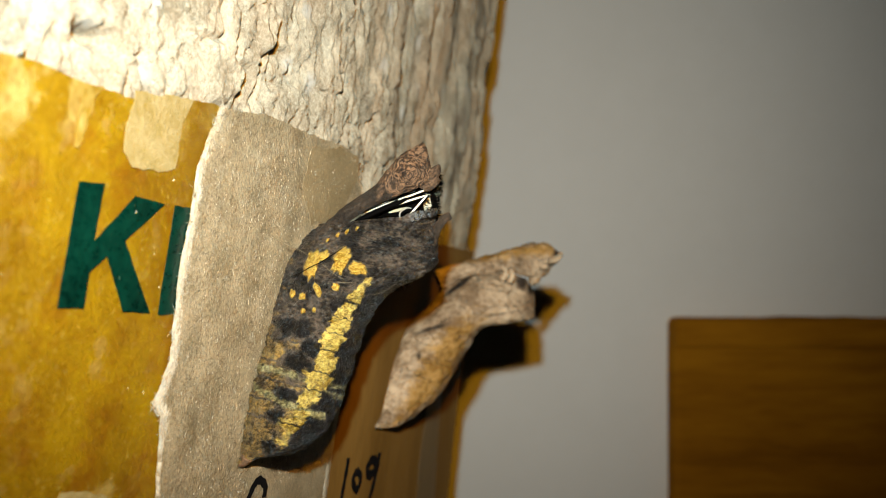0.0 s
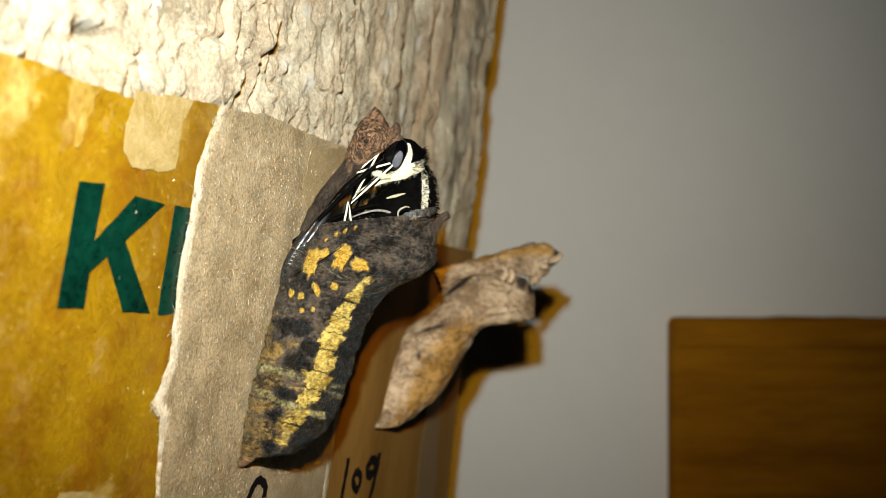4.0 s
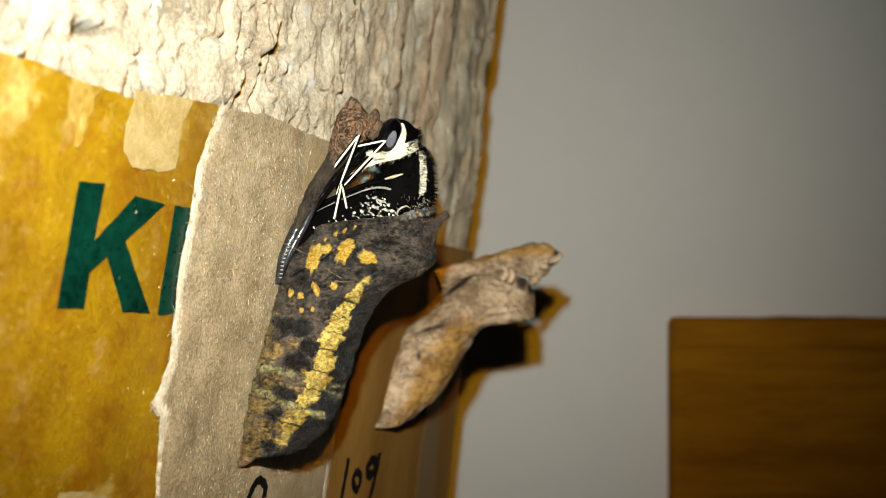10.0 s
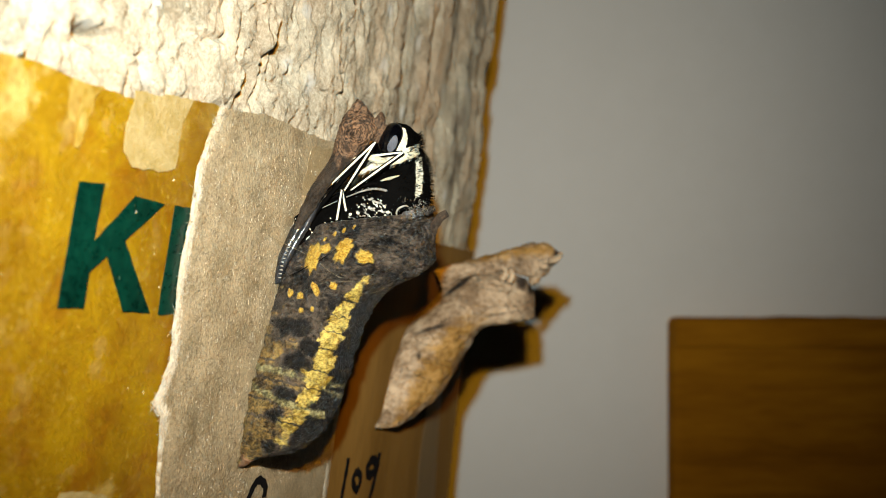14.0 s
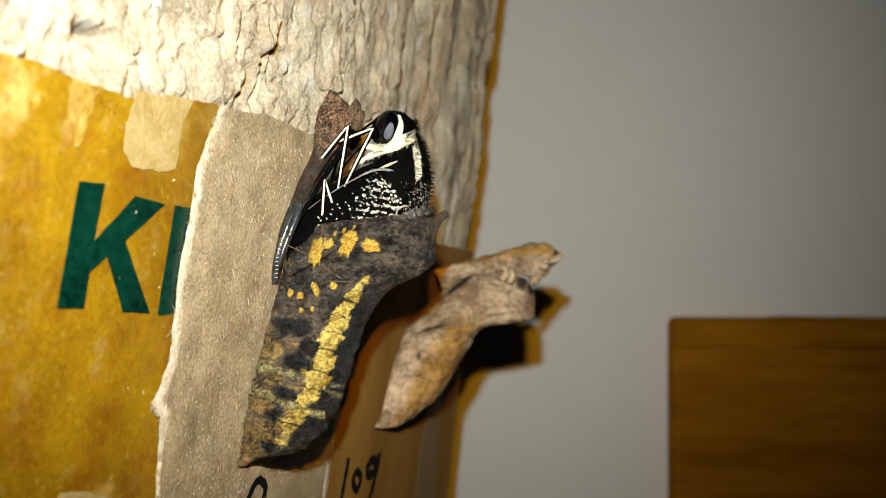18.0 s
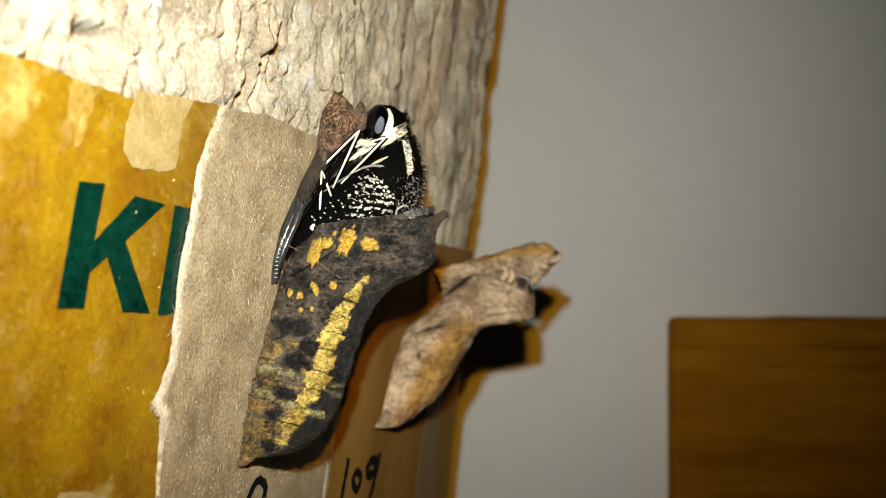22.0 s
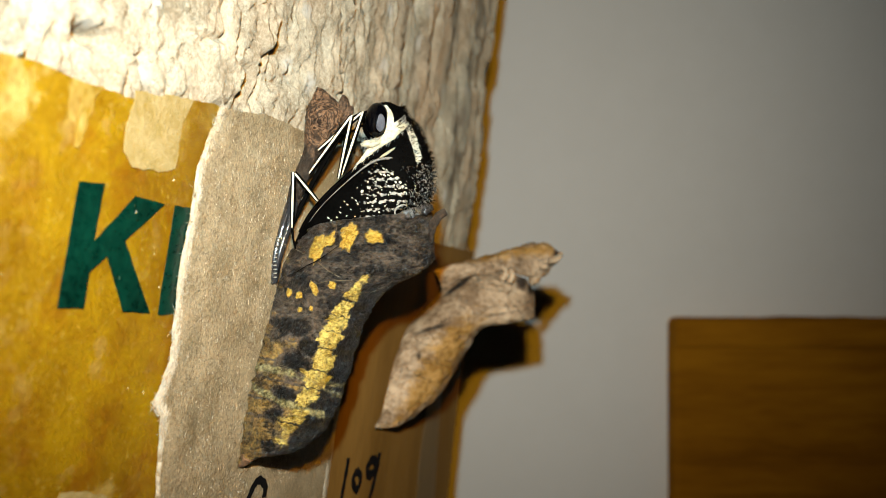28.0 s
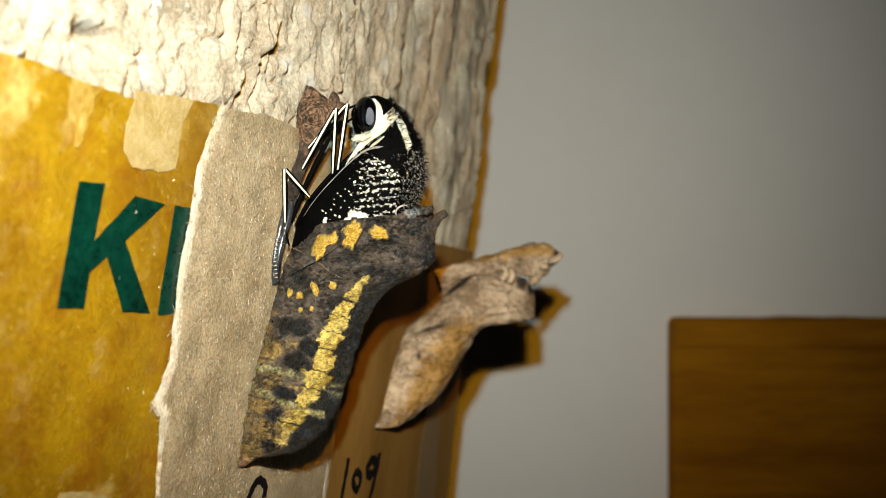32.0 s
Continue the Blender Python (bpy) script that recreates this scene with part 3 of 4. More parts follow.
STRIPE = ((500, 646, 8), (520, 634, 13), (540, 615, 16), (560, 602, 17), (580, 593, 21), (600, 586, 20), (620, 578, 16), (640, 571, 20), (660, 564, 20), (680, 556, 20), (700, 541, 18), (720, 529, 20), (740, 517, 14), (760, 503, 8), (780, 492, 0))
YELLOW_LOW = ((508, 748, 20, 9), (546, 660, 15, 8), (497, 782, 15, 6))
MUSTARD = ((488, 622, 22, 26), (484, 678, 24, 20), (505, 750, 32, 22), (464, 772, 26, 26), (520, 690, 20, 12), (545, 730, 26, 14), (470, 720, 20, 20))
DARK_MARK = ((524, 642, 24, 20), (531, 580, 24, 17), (552, 612, 15, 15), (508, 700, 20, 13), (560, 722, 18, 13), (486, 735, 14, 9), (500, 585, 14, 20), (535, 762, 26, 9), (478, 790, 12, 7))


def marks(rows, u, v, hard=2.6):
    u, v = u + 4 * nz(u / 13, v / 13, 1) + 3 * nz(u / 5, v / 5, 2), v + 4 * nz(u / 13, v / 13, 5) + 3 * nz(u / 5, v / 5, 6)
    return max(1.15 * math.exp(-abs(((u - a) * 0.95 + (v - b) * 0.25) / w) ** hard - abs(((v - b) * 0.95 - (u - a) * 0.25) / h) ** hard) for a, b, w, h in rows)


def stripe(u, v):
    """The yellow band that runs down the flank, stepped from ring to ring."""
    x = (v - 500 + 0.22 * (u - 590)) / 20
    if not 0 <= x <= 14:
        return 0.0
    _, mid, wide = spline(STRIPE, x)
    away = abs(u + 5 * nz(u / 9, v / 9, 71) + 4 * nz(u / 4, v / 4, 72) - mid + 8 * ((x * 0.61) % 1.0 - 0.5))
    return max(0.0, min(1.1, 0.5 + (1.08 * wide - away) / 7)) * (0.80 + 0.55 * nz(u / 13, v / 13, 70) - 0.25 * (x > 10) - 0.15 * (x < 2.4))


def shell_pattern(f, phi, u, v):
    x = math.cos(phi)
    if math.sin(phi) < -0.2:
        return (0.0, 0.0, 0.3)
    crack = max(math.exp(-((v - c - 0.24 * (u - 590) - 5 * nz(u / 9, c)) / 1.4) ** 2) for c in (527, 559, 589, 622, 664, 697, 736, 768))
    yellow = (1 - 0.85 * crack) * max(stripe(u, v), 0.74 * marks(YELLOW_LOW, u, v))
    ring = max(gauss(v, 652 + 0.34 * (u - 470) - 5 * math.sin((u - 470) / 30), 8) * (1.0 if u < 520 else 0.62), gauss(v, 702 + 0.55 * (u - 478) - 0.0022 * (u - 478) ** 2, 8) * (1.0 if u < 575 else 0.0),
               0.9 * gauss(v, 680 + 0.1 * (u - 580), 6) * (1.0 if 545 < u < 612 else 0.0)) * (0.86 + 0.5 * nz(u / 18, v / 18, 3))
    # the right flank's shade, painted black into the pattern with the dark marks
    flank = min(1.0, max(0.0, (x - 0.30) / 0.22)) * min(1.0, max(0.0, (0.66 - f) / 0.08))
    brown = max(0.9 * marks(MUSTARD, u, v, 2.0), 0.75 * gauss(f, 0.04, 0.16), 0.85 * gauss(x, -1.0, 0.32) * (f < 0.75), (0.64 + 0.65 * nz(u / 34, v / 30, 8)) * min(1.0, max(0.0, (0.52 - f) / 0.08)))
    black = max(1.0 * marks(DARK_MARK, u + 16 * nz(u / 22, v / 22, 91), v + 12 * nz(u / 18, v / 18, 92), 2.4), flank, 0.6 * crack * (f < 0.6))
    if f > 0.45 and yellow < 0.3:
        black = max(black, 0.38 + 0.7 * nz(u / 40, v / 26, 15) + 0.5 * nz(u / 11, v / 8, 16))
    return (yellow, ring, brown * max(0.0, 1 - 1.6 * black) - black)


def shell_ridge(f, phi):
    k = 1.0
    for c in (0.14, 0.235, 0.315, 0.395, 0.47):
        k -= 0.035 * gauss(f, c + 0.012 * math.cos(phi), 0.012)
    if f > 0.45:
        k += 0.014 * math.sin(phi * 8 + f * 34 + 4 * nz(f * 9, phi * 2)) * min(1.0, (f - 0.45) * 6)
    k += 0.012 * nz(f * 60, phi * 9, 4) + 0.010 * nz(f * 150, phi * 14, 6) - 0.022 * max(0.0, 1 - abs(nz(f * 30 + phi * 2.2, phi * 3 - f * 9, 21)) / 0.10) - 0.014 * max(0.0, 1 - abs(nz(f * 55 - phi * 3, phi * 6, 23)) / 0.12)
    k += 0.03 * gauss(math.cos(phi), 0.75, 0.12) * gauss(f, 0.72, 0.15)
    return k


TAIL = at(425, 822, 51.6)


def rooted(name, place, label, category):
    ob = tagged(new(name), label, category)
    ob.location = place
    return ob


def child(name, data, material, root, label="", smooth=True):
    """A part from verts in world metres, set under root, whose rest pose is a plain place."""
    verts, faces, cols = (*data, None)[:3]
    o = Vector(root.location)
    ob = mesh_object(name, [v - o for v in verts], faces, material, root, smooth, pattern=cols)
    return tagged(ob, label)


pupa = rooted("pupa", TAIL, "dark grey and yellow butterfly pupa split open at its head", "pupa")
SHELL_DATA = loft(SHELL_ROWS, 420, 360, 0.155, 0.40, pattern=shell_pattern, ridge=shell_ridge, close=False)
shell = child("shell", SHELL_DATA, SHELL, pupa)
sol = shell.modifiers.new("thickness", "SOLIDIFY")
sol.thickness, sol.offset = 0.00010, 0
SMOOTH_DATA = loft(SHELL_ROWS, 120, 90, ridge=shell_ridge, close=False)
SHELL_TREE = BVHTree.FromPolygons(SMOOTH_DATA[0], SMOOTH_DATA[1])


def on_shell(u, v, proud=0.05):
    """The place on the shell's outer face over the plan's u, v."""
    a, b = at(u, v, 30), at(u, v, 60)
    hit, normal, *_ = SHELL_TREE.ray_cast(a, (b - a).normalized())
    return hit - (b - a).normalized() * proud * 0.001 if hit else None


def facing(u, v):
    """The shell's general direction over the plan's u, v."""
    a, b, c, d = (on_shell(u + i, v + j, 0) for i, j in ((-14, 0), (14, 0), (0, -9), (0, 14)))
    return (b - a).cross(d - c).normalized()


def blob(u, v, ru, rv, turn, seed, proud=0.19, rings=12, around=30, ragged=0.25):
    """An uneven patch that hugs the shell, thin at its edge."""
    verts, faces, cols = [], [], []
    ca, sa = math.cos(radians(turn)), math.sin(radians(turn))
    for i in range(rings + 1):
        for j in range(around):
            t = 2 * math.pi * j / around
            k = i / rings * (1 + ragged * nz(math.cos(t) * 1.6, math.sin(t) * 1.6, seed) + ragged * 0.6 * nz(math.cos(t) * 4, math.sin(t) * 4, seed + 9))
            x, y = ru * k * math.cos(t), rv * k * math.sin(t)
            p = on_shell(u + x * ca - y * sa, v + x * sa + y * ca, proud * (1 - 1.4 * (i / rings) ** 6))
            verts.append(p if p else verts[-1])
            cols.append((1.15 - 1.15 * (i / rings) ** 2.6 + 0.25 * nz(u + x * 0.12, v + y * 0.12, seed), 0, 0, 1))
    for i in range(rings):
        for j in range(around):
            k = (j + 1) % around
            faces.append((i * around + j, (i + 1) * around + j, (i + 1) * around + k, i * around + k))
    return verts, faces, cols


spots = []
for u, v, ru, rv, turn, seed in ((600, 458, 15, 27, 28, 1), (629, 473, 17, 13, 15, 2), (546, 469, 13, 27, 14, 3), (566, 451, 8, 16, 52, 4)):
    spots.append(child("yellow_spot", blob(u, v, ru * 1.18, rv * 1.12, turn, seed, ragged=0.34, proud=0.44, rings=16, around=44), SPOT, pupa, "deep yellow spot"))
for u, v, ru, rv, turn, seed in ((557, 511, 6, 14, -22, 5), (590, 506, 8, 7, 0, 6), (531, 524, 6, 8, 0, 7), (532, 549, 5, 5, 0, 8), (513, 518, 5, 9, 0, 9), (552, 547, 4, 5, 0, 10),
                                 (592, 414, 3, 6, 35, 11), (608, 408, 3, 6, 35, 12), (626, 402, 2.4, 5, 35, 13), (574, 424, 2.4, 5, 35, 14)):
    child("small_spot", blob(u, v, ru * 1.25, rv * 1.15, turn, seed, rings=8, around=24, proud=0.34, ragged=0.4), SPOT, pupa)

# horn and ragged rim
HORN_ROWS = [(748, 412, 768, 434, 56.0, 0.5), (760, 398, 771, 416, 55.6, 0.4), (768, 386, 777, 401, 55.3, 0.35), (777, 376, 786, 389, 55.1, 0.35), (787, 371, 794, 383, 55.0, 0.4), (790, 373, 794, 381, 55.0, 0.5)]
child("horn", loft(HORN_ROWS, 40, 30, 0.06, 0.4, pattern=lambda f, phi, u, v: (0.55 + 0.5 * math.sin(phi * 9), 0.74, 0)), CAP, pupa, "small brown curled horn")
# a thin black tube on the shell stands in for the dark of a crease
child("crease_shade", tube([on_shell(u, v, 0.52) for u, v in ((510, 489), (528, 481), (545, 471), (562, 463), (580, 451), (606, 433))], [0.015, 0.028, 0.030, 0.030, 0.028, 0.012], 6), BLACK, pupa)
rim = [at(560 + 15 * k, 397 - 1.2 * k + 2.5 * nz(k * 0.9, 2), 57 - 3.9 * math.sin(math.pi * (k + 0.6) / 14.5)) for k in range(14)]
child("torn_rim", tube(rim, [0.10 + 0.05 * abs(nz(k, 7)) for k in range(14)], 7), SHELL, pupa)
child("membrane", tube([at(706, 388, 53.2), at(701, 378, 53.1), at(705, 369, 53.1), at(716, 364, 53.3), at(722, 366, 53.5)], [0.03, 0.06, 0.07, 0.06, 0.03], 10), HAIR_WHITE, pupa, "clear torn membrane")
child("membrane", loft([(706, 380, 708, 392, 53.6, 0.2), (720, 372, 724, 388, 53.5, 0.2), (738, 368, 742, 384, 53.6, 0.2), (758, 366, 762, 380, 54.4, 0.2), (768, 366, 770, 372, 55.0, 0.4)], 50, 30, 0.16, 0.4, ridge=lambda f, phi: 1 + 0.15 * nz(f * 9, phi * 2, 5)), MEMBRANE, pupa, "clear torn membrane")
child("cremaster", tube([at(440, 806, 51.2), at(428, 820, 51.6), at(408, 823, 51.9)], [0.5, 0.3, 0.1], 8), CAP, pupa)

# cap: hinged near the shell's back; built as it stands at the end
SHEATH_ROWS = [(486, 505, 492, 500, 53.4, 0.9), (481, 480, 496, 473, 53.5, 1.0), (482, 450, 502, 442, 53.6, 1.0), (490, 405, 514, 399, 54.0, 1.1), (502, 360, 524, 353, 54.6, 1.2), (513, 322, 528, 314, 55.2, 1.1)]
CAP_ROWS = [(502, 402, 507, 399, 54.0, 1.1), (504, 360, 526, 354, 54.6, 1.2), (513, 318, 542, 306, 55.2, 1.25),
            (530, 268, 566, 262, 56.2, 1.3), (530, 232, 584, 234, 56.2, 1.2), (531, 200, 600, 204, 56.2, 1.0), (538, 175, 590, 186, 56.2, 0.9), (546, 154, 556, 160, 56.2, 0.9)]
HINGE = at(510, 480, 57)


def cap_rings(u, v):
    """Distance from the boss on the cap, in wrinkles."""
    return math.hypot((u - 556) / 5.2, (v - 208) / 6.4) + 1.6 * nz(u / 15, v / 17, 50) + 0.7 * nz(u / 6, v / 7, 51)


def cap_edge(f, phi):
    """The cap's free edge is uneven; its side is fluted lengthways."""
    return 1 + 0.05 * nz(f * 26, phi * 3) + 0.04 * nz(f * 60, phi * 6, 3) + 0.05 * gauss(f, 0.80, 0.05) * gauss(math.degrees(phi), 110, 30) + (0.05 * math.sin(f * 60) if f < 0.25 else 0)


def cap_pattern(f, phi, u, v):
    d = cap_rings(u, v)
    near = max(0.0, 1 - max(0.0, d - 6.5) / 3.0)
    lines = near * (0.44 + 0.62 * math.sin(d * 6.283) + 0.35 * nz(u / 7, v / 7, 55)) + (1 - near) * (0.48 + 0.7 * math.sin((u + 0.42 * v) * 0.55 + 5 * nz(u / 9, v / 40, 52)) + 0.3 * nz(u / 6, v / 6, 53))
    return (lines, 0.25 + 0.5 * nz(u / 16, v / 24, 54) + 0.75 * max(0.0, min(1.0, (v - 225) / 70)), 0.0)


def sheath_edge(f, phi):
    return 1 + 0.10 * math.cos(phi * 6 + 2 * f + 2 * nz(f * 4, 9)) + 0.03 * nz(f * 7, phi * 3)


cap_data = loft(CAP_ROWS, 260, 150, 0.05, 0.5, sweep=(34, 250), ridge=cap_edge, pattern=cap_pattern)
cap = mesh_object("cap", [v - HINGE for v in cap_data[0]], cap_data[1], CAP, pupa, pattern=cap_data[2])
cap.matrix_basis = Matrix.Translation(HINGE - TAIL)
tagged(cap, "brown wrinkled head cap hinged open")
sol = cap.modifiers.new("thickness", "SOLIDIFY")
sol.thickness, sol.offset = 0.00014, -1
sheath_data = loft(SHEATH_ROWS, 90, 70, 0.03, 0.6, sweep=(10, 240), ridge=sheath_edge)
sheath = tagged(mesh_object("sheath", [v - HINGE for v in sheath_data[0]], sheath_data[1], GLASSY, cap), "clear glassy sheath")
sol = sheath.modifiers.new("thickness", "SOLIDIFY")
sol.thickness, sol.offset = 0.00012, -1


def petal(rows):
    """A thin curled lobe at the cap's tip."""
    data = loft(rows, 40, 30, 0.05, 0.5, sweep=(20, 200), ridge=lambda f, phi: 1 + 0.10 * math.sin(phi * 9 + 4 * f) + 0.06 * nz(f * 9, phi * 2), pattern=lambda f, phi, u, v: (0.35 + 0.5 * math.sin(phi * 12 + 5 * nz(f * 5, 3)), 0.55, 0))
    ob = mesh_object("lobe", [v - HINGE for v in data[0]], data[1], CAP, cap, pattern=data[2])
    edge = ob.modifiers.new("thickness", "SOLIDIFY")
    edge.thickness = 0.00012


petal([(574, 206, 594, 208, 55.8, 0.5), (579, 194, 600, 197, 55.5, 0.5), (584, 181, 602, 184, 55.4, 0.5), (589, 170, 598, 173, 55.5, 0.5), (591, 165, 594, 167, 55.7, 0.7)])
petal([(586, 214, 599, 218, 55.5, 0.5), (591, 203, 606, 206, 55.3, 0.5), (597, 191, 608, 193, 55.3, 0.5), (602, 182, 607, 184, 55.5, 0.6)])
teeth = []
for k in range(11):
    tooth = tube([at(484 + 0.8 * abs(k - 4), 492 - 7 * k, 53.0), at(489 + 0.8 * abs(k - 4), 491 - 7 * k, 52.85)], [0.05, 0.04], 6, 2)
    teeth.append(mesh_object("tooth", [v - HINGE for v in tooth[0]], tooth[1], HAIR_WHITE, cap))

# silk girdle across the shell
girdle = [at(450, 402, 51.5), at(480, 420, 52.2), at(512, 436, 53.2)] + [on_shell(u, v, 0.12) for u, v in ((535, 447), (560, 462), (585, 482), (604, 492))]
silk = tube(girdle, [0.018] * 7, 6)
child("silk_thread", silk, SILK, pupa, "fine pale silk thread")
for line in (((505, 400), (522, 424), (548, 436), (580, 440)), ((496, 545), (530, 520), (575, 500), (625, 498)), ((640, 520), (668, 516), (694, 500), (716, 478)), ((470, 640), (520, 655), (575, 690), (598, 700))):
    child("silk_thread", tube([on_shell(u, v, 0.3) for u, v in line if on_shell(u, v, 0.3)], [0.010] * 4, 5), SILK, pupa)


# ---- the old empty pupa ----
def old_pupa():
    rows = [(667, 757, 673, 755, 79.8, 1.0), (664, 730, 715, 745, 83.0, 0.9), (668, 690, 765, 708, 85.0, 0.85), (682, 640, 800, 660, 87.0, 0.85), (712, 590, 826, 612, 89.0, 0.88),
            (752, 552, 848, 582, 90.5, 0.9), (790, 515, 880, 572, 91.5, 0.85), (820, 496, 915, 566, 92.0, 0.8), (850, 488, 936, 561, 92.5, 0.8), (884, 486, 941, 552, 93.0, 0.75), (912, 490, 943, 536, 93.0, 0.7), (930, 498, 942, 520, 93.0, 0.7)]
    root = rooted("old_pupa", at(670, 755, 80.8), "dry pale brown empty butterfly pupa glued to paper strip", "pupa")

    def patt(f, phi, u, v):
        x = math.cos(phi)
        # second channel: shade in the flap's gap, the holes and creases, painted dark
        return (0.95 * gauss(x, 0.45, 0.55) * gauss(f, 0.30, 0.26), max(1.1 * gauss(u, 812, 30) * gauss(v, 508 - 0.75 * (u - 812), 6), 0.9 * gauss(u, 918, 8) * gauss(v, 500, 9), 0.9 * gauss(u, 936, 7) * gauss(v, 512, 14), 0.7 * gauss(u, 880, 40) * gauss(v, 556 - 0.15 * (u - 880), 4), 0.9 * gauss(u, 922, 14) * gauss(v, 502, 16), 0.75 * gauss(u, 742, 5) * gauss(v, 630, 9), 0.8 * gauss(v - 585 - 0.35 * (760 - u), 0, 6) * gauss(u, 765, 40)), 0)

    def ridge(f, phi):
        k = 1 + 0.09 * nz(f * 9, phi * 1.5) - 0.05 * max(0.0, 1 - abs(nz(f * 14 + phi, phi * 2, 77)) / 0.12) + 0.05 * math.sin(phi * 5 + f * 7) * gauss(f, 0.78, 0.25) + 0.03 * nz(f * 30, phi * 5) - 0.06 * gauss(math.sin(phi * 2.5 + 5 * f + 1.5 * nz(f * 5, 1)), 0, 0.14) * gauss(f, 0.7, 0.3)
        for c in (0.2, 0.3, 0.4, 0.5):
            k -= 0.025 * gauss(f, c, 0.012)
        return k - 0.10 * gauss(f, 0.6, 0.06) * gauss(math.cos(phi), -0.2, 0.5)
    body = child("shell", loft(rows, 110, 80, 0.16, 1.2, pattern=patt, ridge=ridge, close=True), DRY, root)
    sol = body.modifiers.new("thickness", "SOLIDIFY")
    sol.thickness = 0.0002
    flap = [(770, 480, 782, 510, 92.0, 0.6), (812, 470, 824, 494, 92.5, 0.55), (850, 459, 862, 482, 93.0, 0.5), (888, 449, 897, 478, 93.5, 0.5), (918, 439, 922, 484, 93.5, 0.55), (944, 433, 944, 490, 93.5, 0.55), (964, 434, 962, 488, 93.5, 0.5),
            (982, 444, 973, 472, 93.5, 0.45), (993, 451, 986, 461, 93.5, 0.5)]
    lid = child("cap", loft(flap, 60, 30, 0.18, 1.2, sweep=(0, 250), ridge=lambda f, phi: 1 + 0.14 * nz(f * 14, phi * 2) - 0.10 * max(0.0, 1 - abs(nz(f * 4, phi * 4, 81)) / 0.15), pattern=lambda f, phi, u, v: (0.75 * gauss(v, 452 - 0.1 * (u - 880), 12), max(0.8 * gauss(f, 0.85, 0.08) * gauss(math.cos(phi), 0.3, 0.4), 0.8 * gauss(u, 984, 8), 0.42 + 0.5 * nz(f * 7, phi * 5, 83) - 0.3), 0)), DRY, root, "dry brown cap split from the shell")
    sol = lid.modifiers.new("thickness", "SOLIDIFY")
    sol.thickness = 0.00022
    child("torn_tooth", tube([at(902, 500, 89.4), at(907, 488, 89.2), at(904, 478, 89.6)], [0.3, 0.3, 0.2], 8), DRY, root)
    child("torn_tooth", tube([at(888, 494, 89.5), at(896, 486, 89.3), at(892, 474, 89.6)], [0.35, 0.4, 0.25], 8), DRY, root)
    child("torn_tooth", tube([at(938, 500, 89.6), at(950, 494, 89.8), at(956, 480, 90.4)], [0.5, 0.45, 0.3], 8), DRY, root)
    child("torn_tooth", tube([at(972, 462, 91.2), at(986, 458, 91.4), at(994, 448, 91.8)], [0.4, 0.35, 0.2], 8), DRY, root)


old_pupa()

# ---- the butterfly, built as it stands at the end ----
NAPE = at(699, 223, 57)
fly = rooted("butterfly", NAPE, "black and cream swallowtail butterfly climbing out of its pupa", "butterfly")
THORAX_ROWS = [(630, 430, 660, 430, 58.0, 0.6), (618, 400, 700, 396, 58.0, 0.6), (610, 362, 735, 362, 57.9, 0.62), (612, 322, 752, 318, 57.7, 0.68), (632, 275, 746, 262, 57.4, 0.72),
               (652, 240, 730, 225, 57.2, 0.75), (666, 215, 711, 200, 57.2, 0.75), (676, 198, 692, 190, 57.2, 0.8)]


def thorax_pattern(f, phi, u, v):
    if math.sin(phi) < -0.3:
        return (0, 0.1, 0)
    line = spline(((694, 194), (710, 210), (722, 234), (722, 262), (714, 300), (708, 340), (712, 380)), min(5.99, max(0.0, (v - 190) / 31.0)))
    band = (1.15 * gauss(u, line[0], 7) + 0.45 * nz(u / 4, v / 9, 60)) * (1.0 if v < 246 else max(0.2, 1.0 - (v - 246) / 40))
    fuzz = 0.36 if u > line[0] and v > 262 else 0.12
    return (band, fuzz, 0)


thorax_data = loft(THORAX_ROWS, 60, 60, 0.10, 0.6, pattern=thorax_pattern)
thorax = child("thorax", thorax_data, BLACK, fly, "black furry thorax with a cream stripe")


def fur(data, count, length, lean, material, pick, seed, thick=0.016):
    """Fine bristles that stand on a lofted body and lean one way."""
    rng = random.Random(seed)
    verts, faces, _ = data
    out_v, out_f = [], []
    made = tries = 0
    while made < count and tries < count * 30:
        tries += 1
        f = rng.choice(faces[:-2])
        a, b, c = (verts[i] for i in f[:3])
        p = a + (b - a) * rng.random() + (c - b) * rng.random() * 0.5
        nrm = (b - a).cross(c - a)
        if nrm.length == 0 or not pick(p):
            continue
        nrm.normalize()
        if nrm.dot(p - (sum(verts[::97], Vector()) / len(verts[::97]))) < 0:
            nrm = -nrm
        d = (nrm + Vector(lean) + Vector((rng.uniform(-.4, .4), rng.uniform(-.4, .4), rng.uniform(-.4, .4)))).normalized()
        ln = length * 0.001 * rng.uniform(0.5, 1.2)
        side = d.cross(Vector((rng.random(), rng.random(), rng.random()))).normalized() * thick * 0.001
        other = d.cross(side).normalized() * thick * 0.001
        o = len(out_v)
        tip = p + d * ln + Vector((0, 0, -0.25 * ln))
        mid = p + d * ln * 0.55
        out_v += [p + side, p - side * 0.5 + other, p - side * 0.5 - other, mid + side * 0.8, mid - side * 0.4 + other * 0.8, mid - side * 0.4 - other * 0.8, tip]
        out_f += [(o + i, o + (i + 1) % 3, o + 3 + (i + 1) % 3, o + 3 + i) for i in range(3)] + [(o + 3 + i, o + 3 + (i + 1) % 3, o + 6) for i in range(3)]
        made += 1
    return out_v, out_f


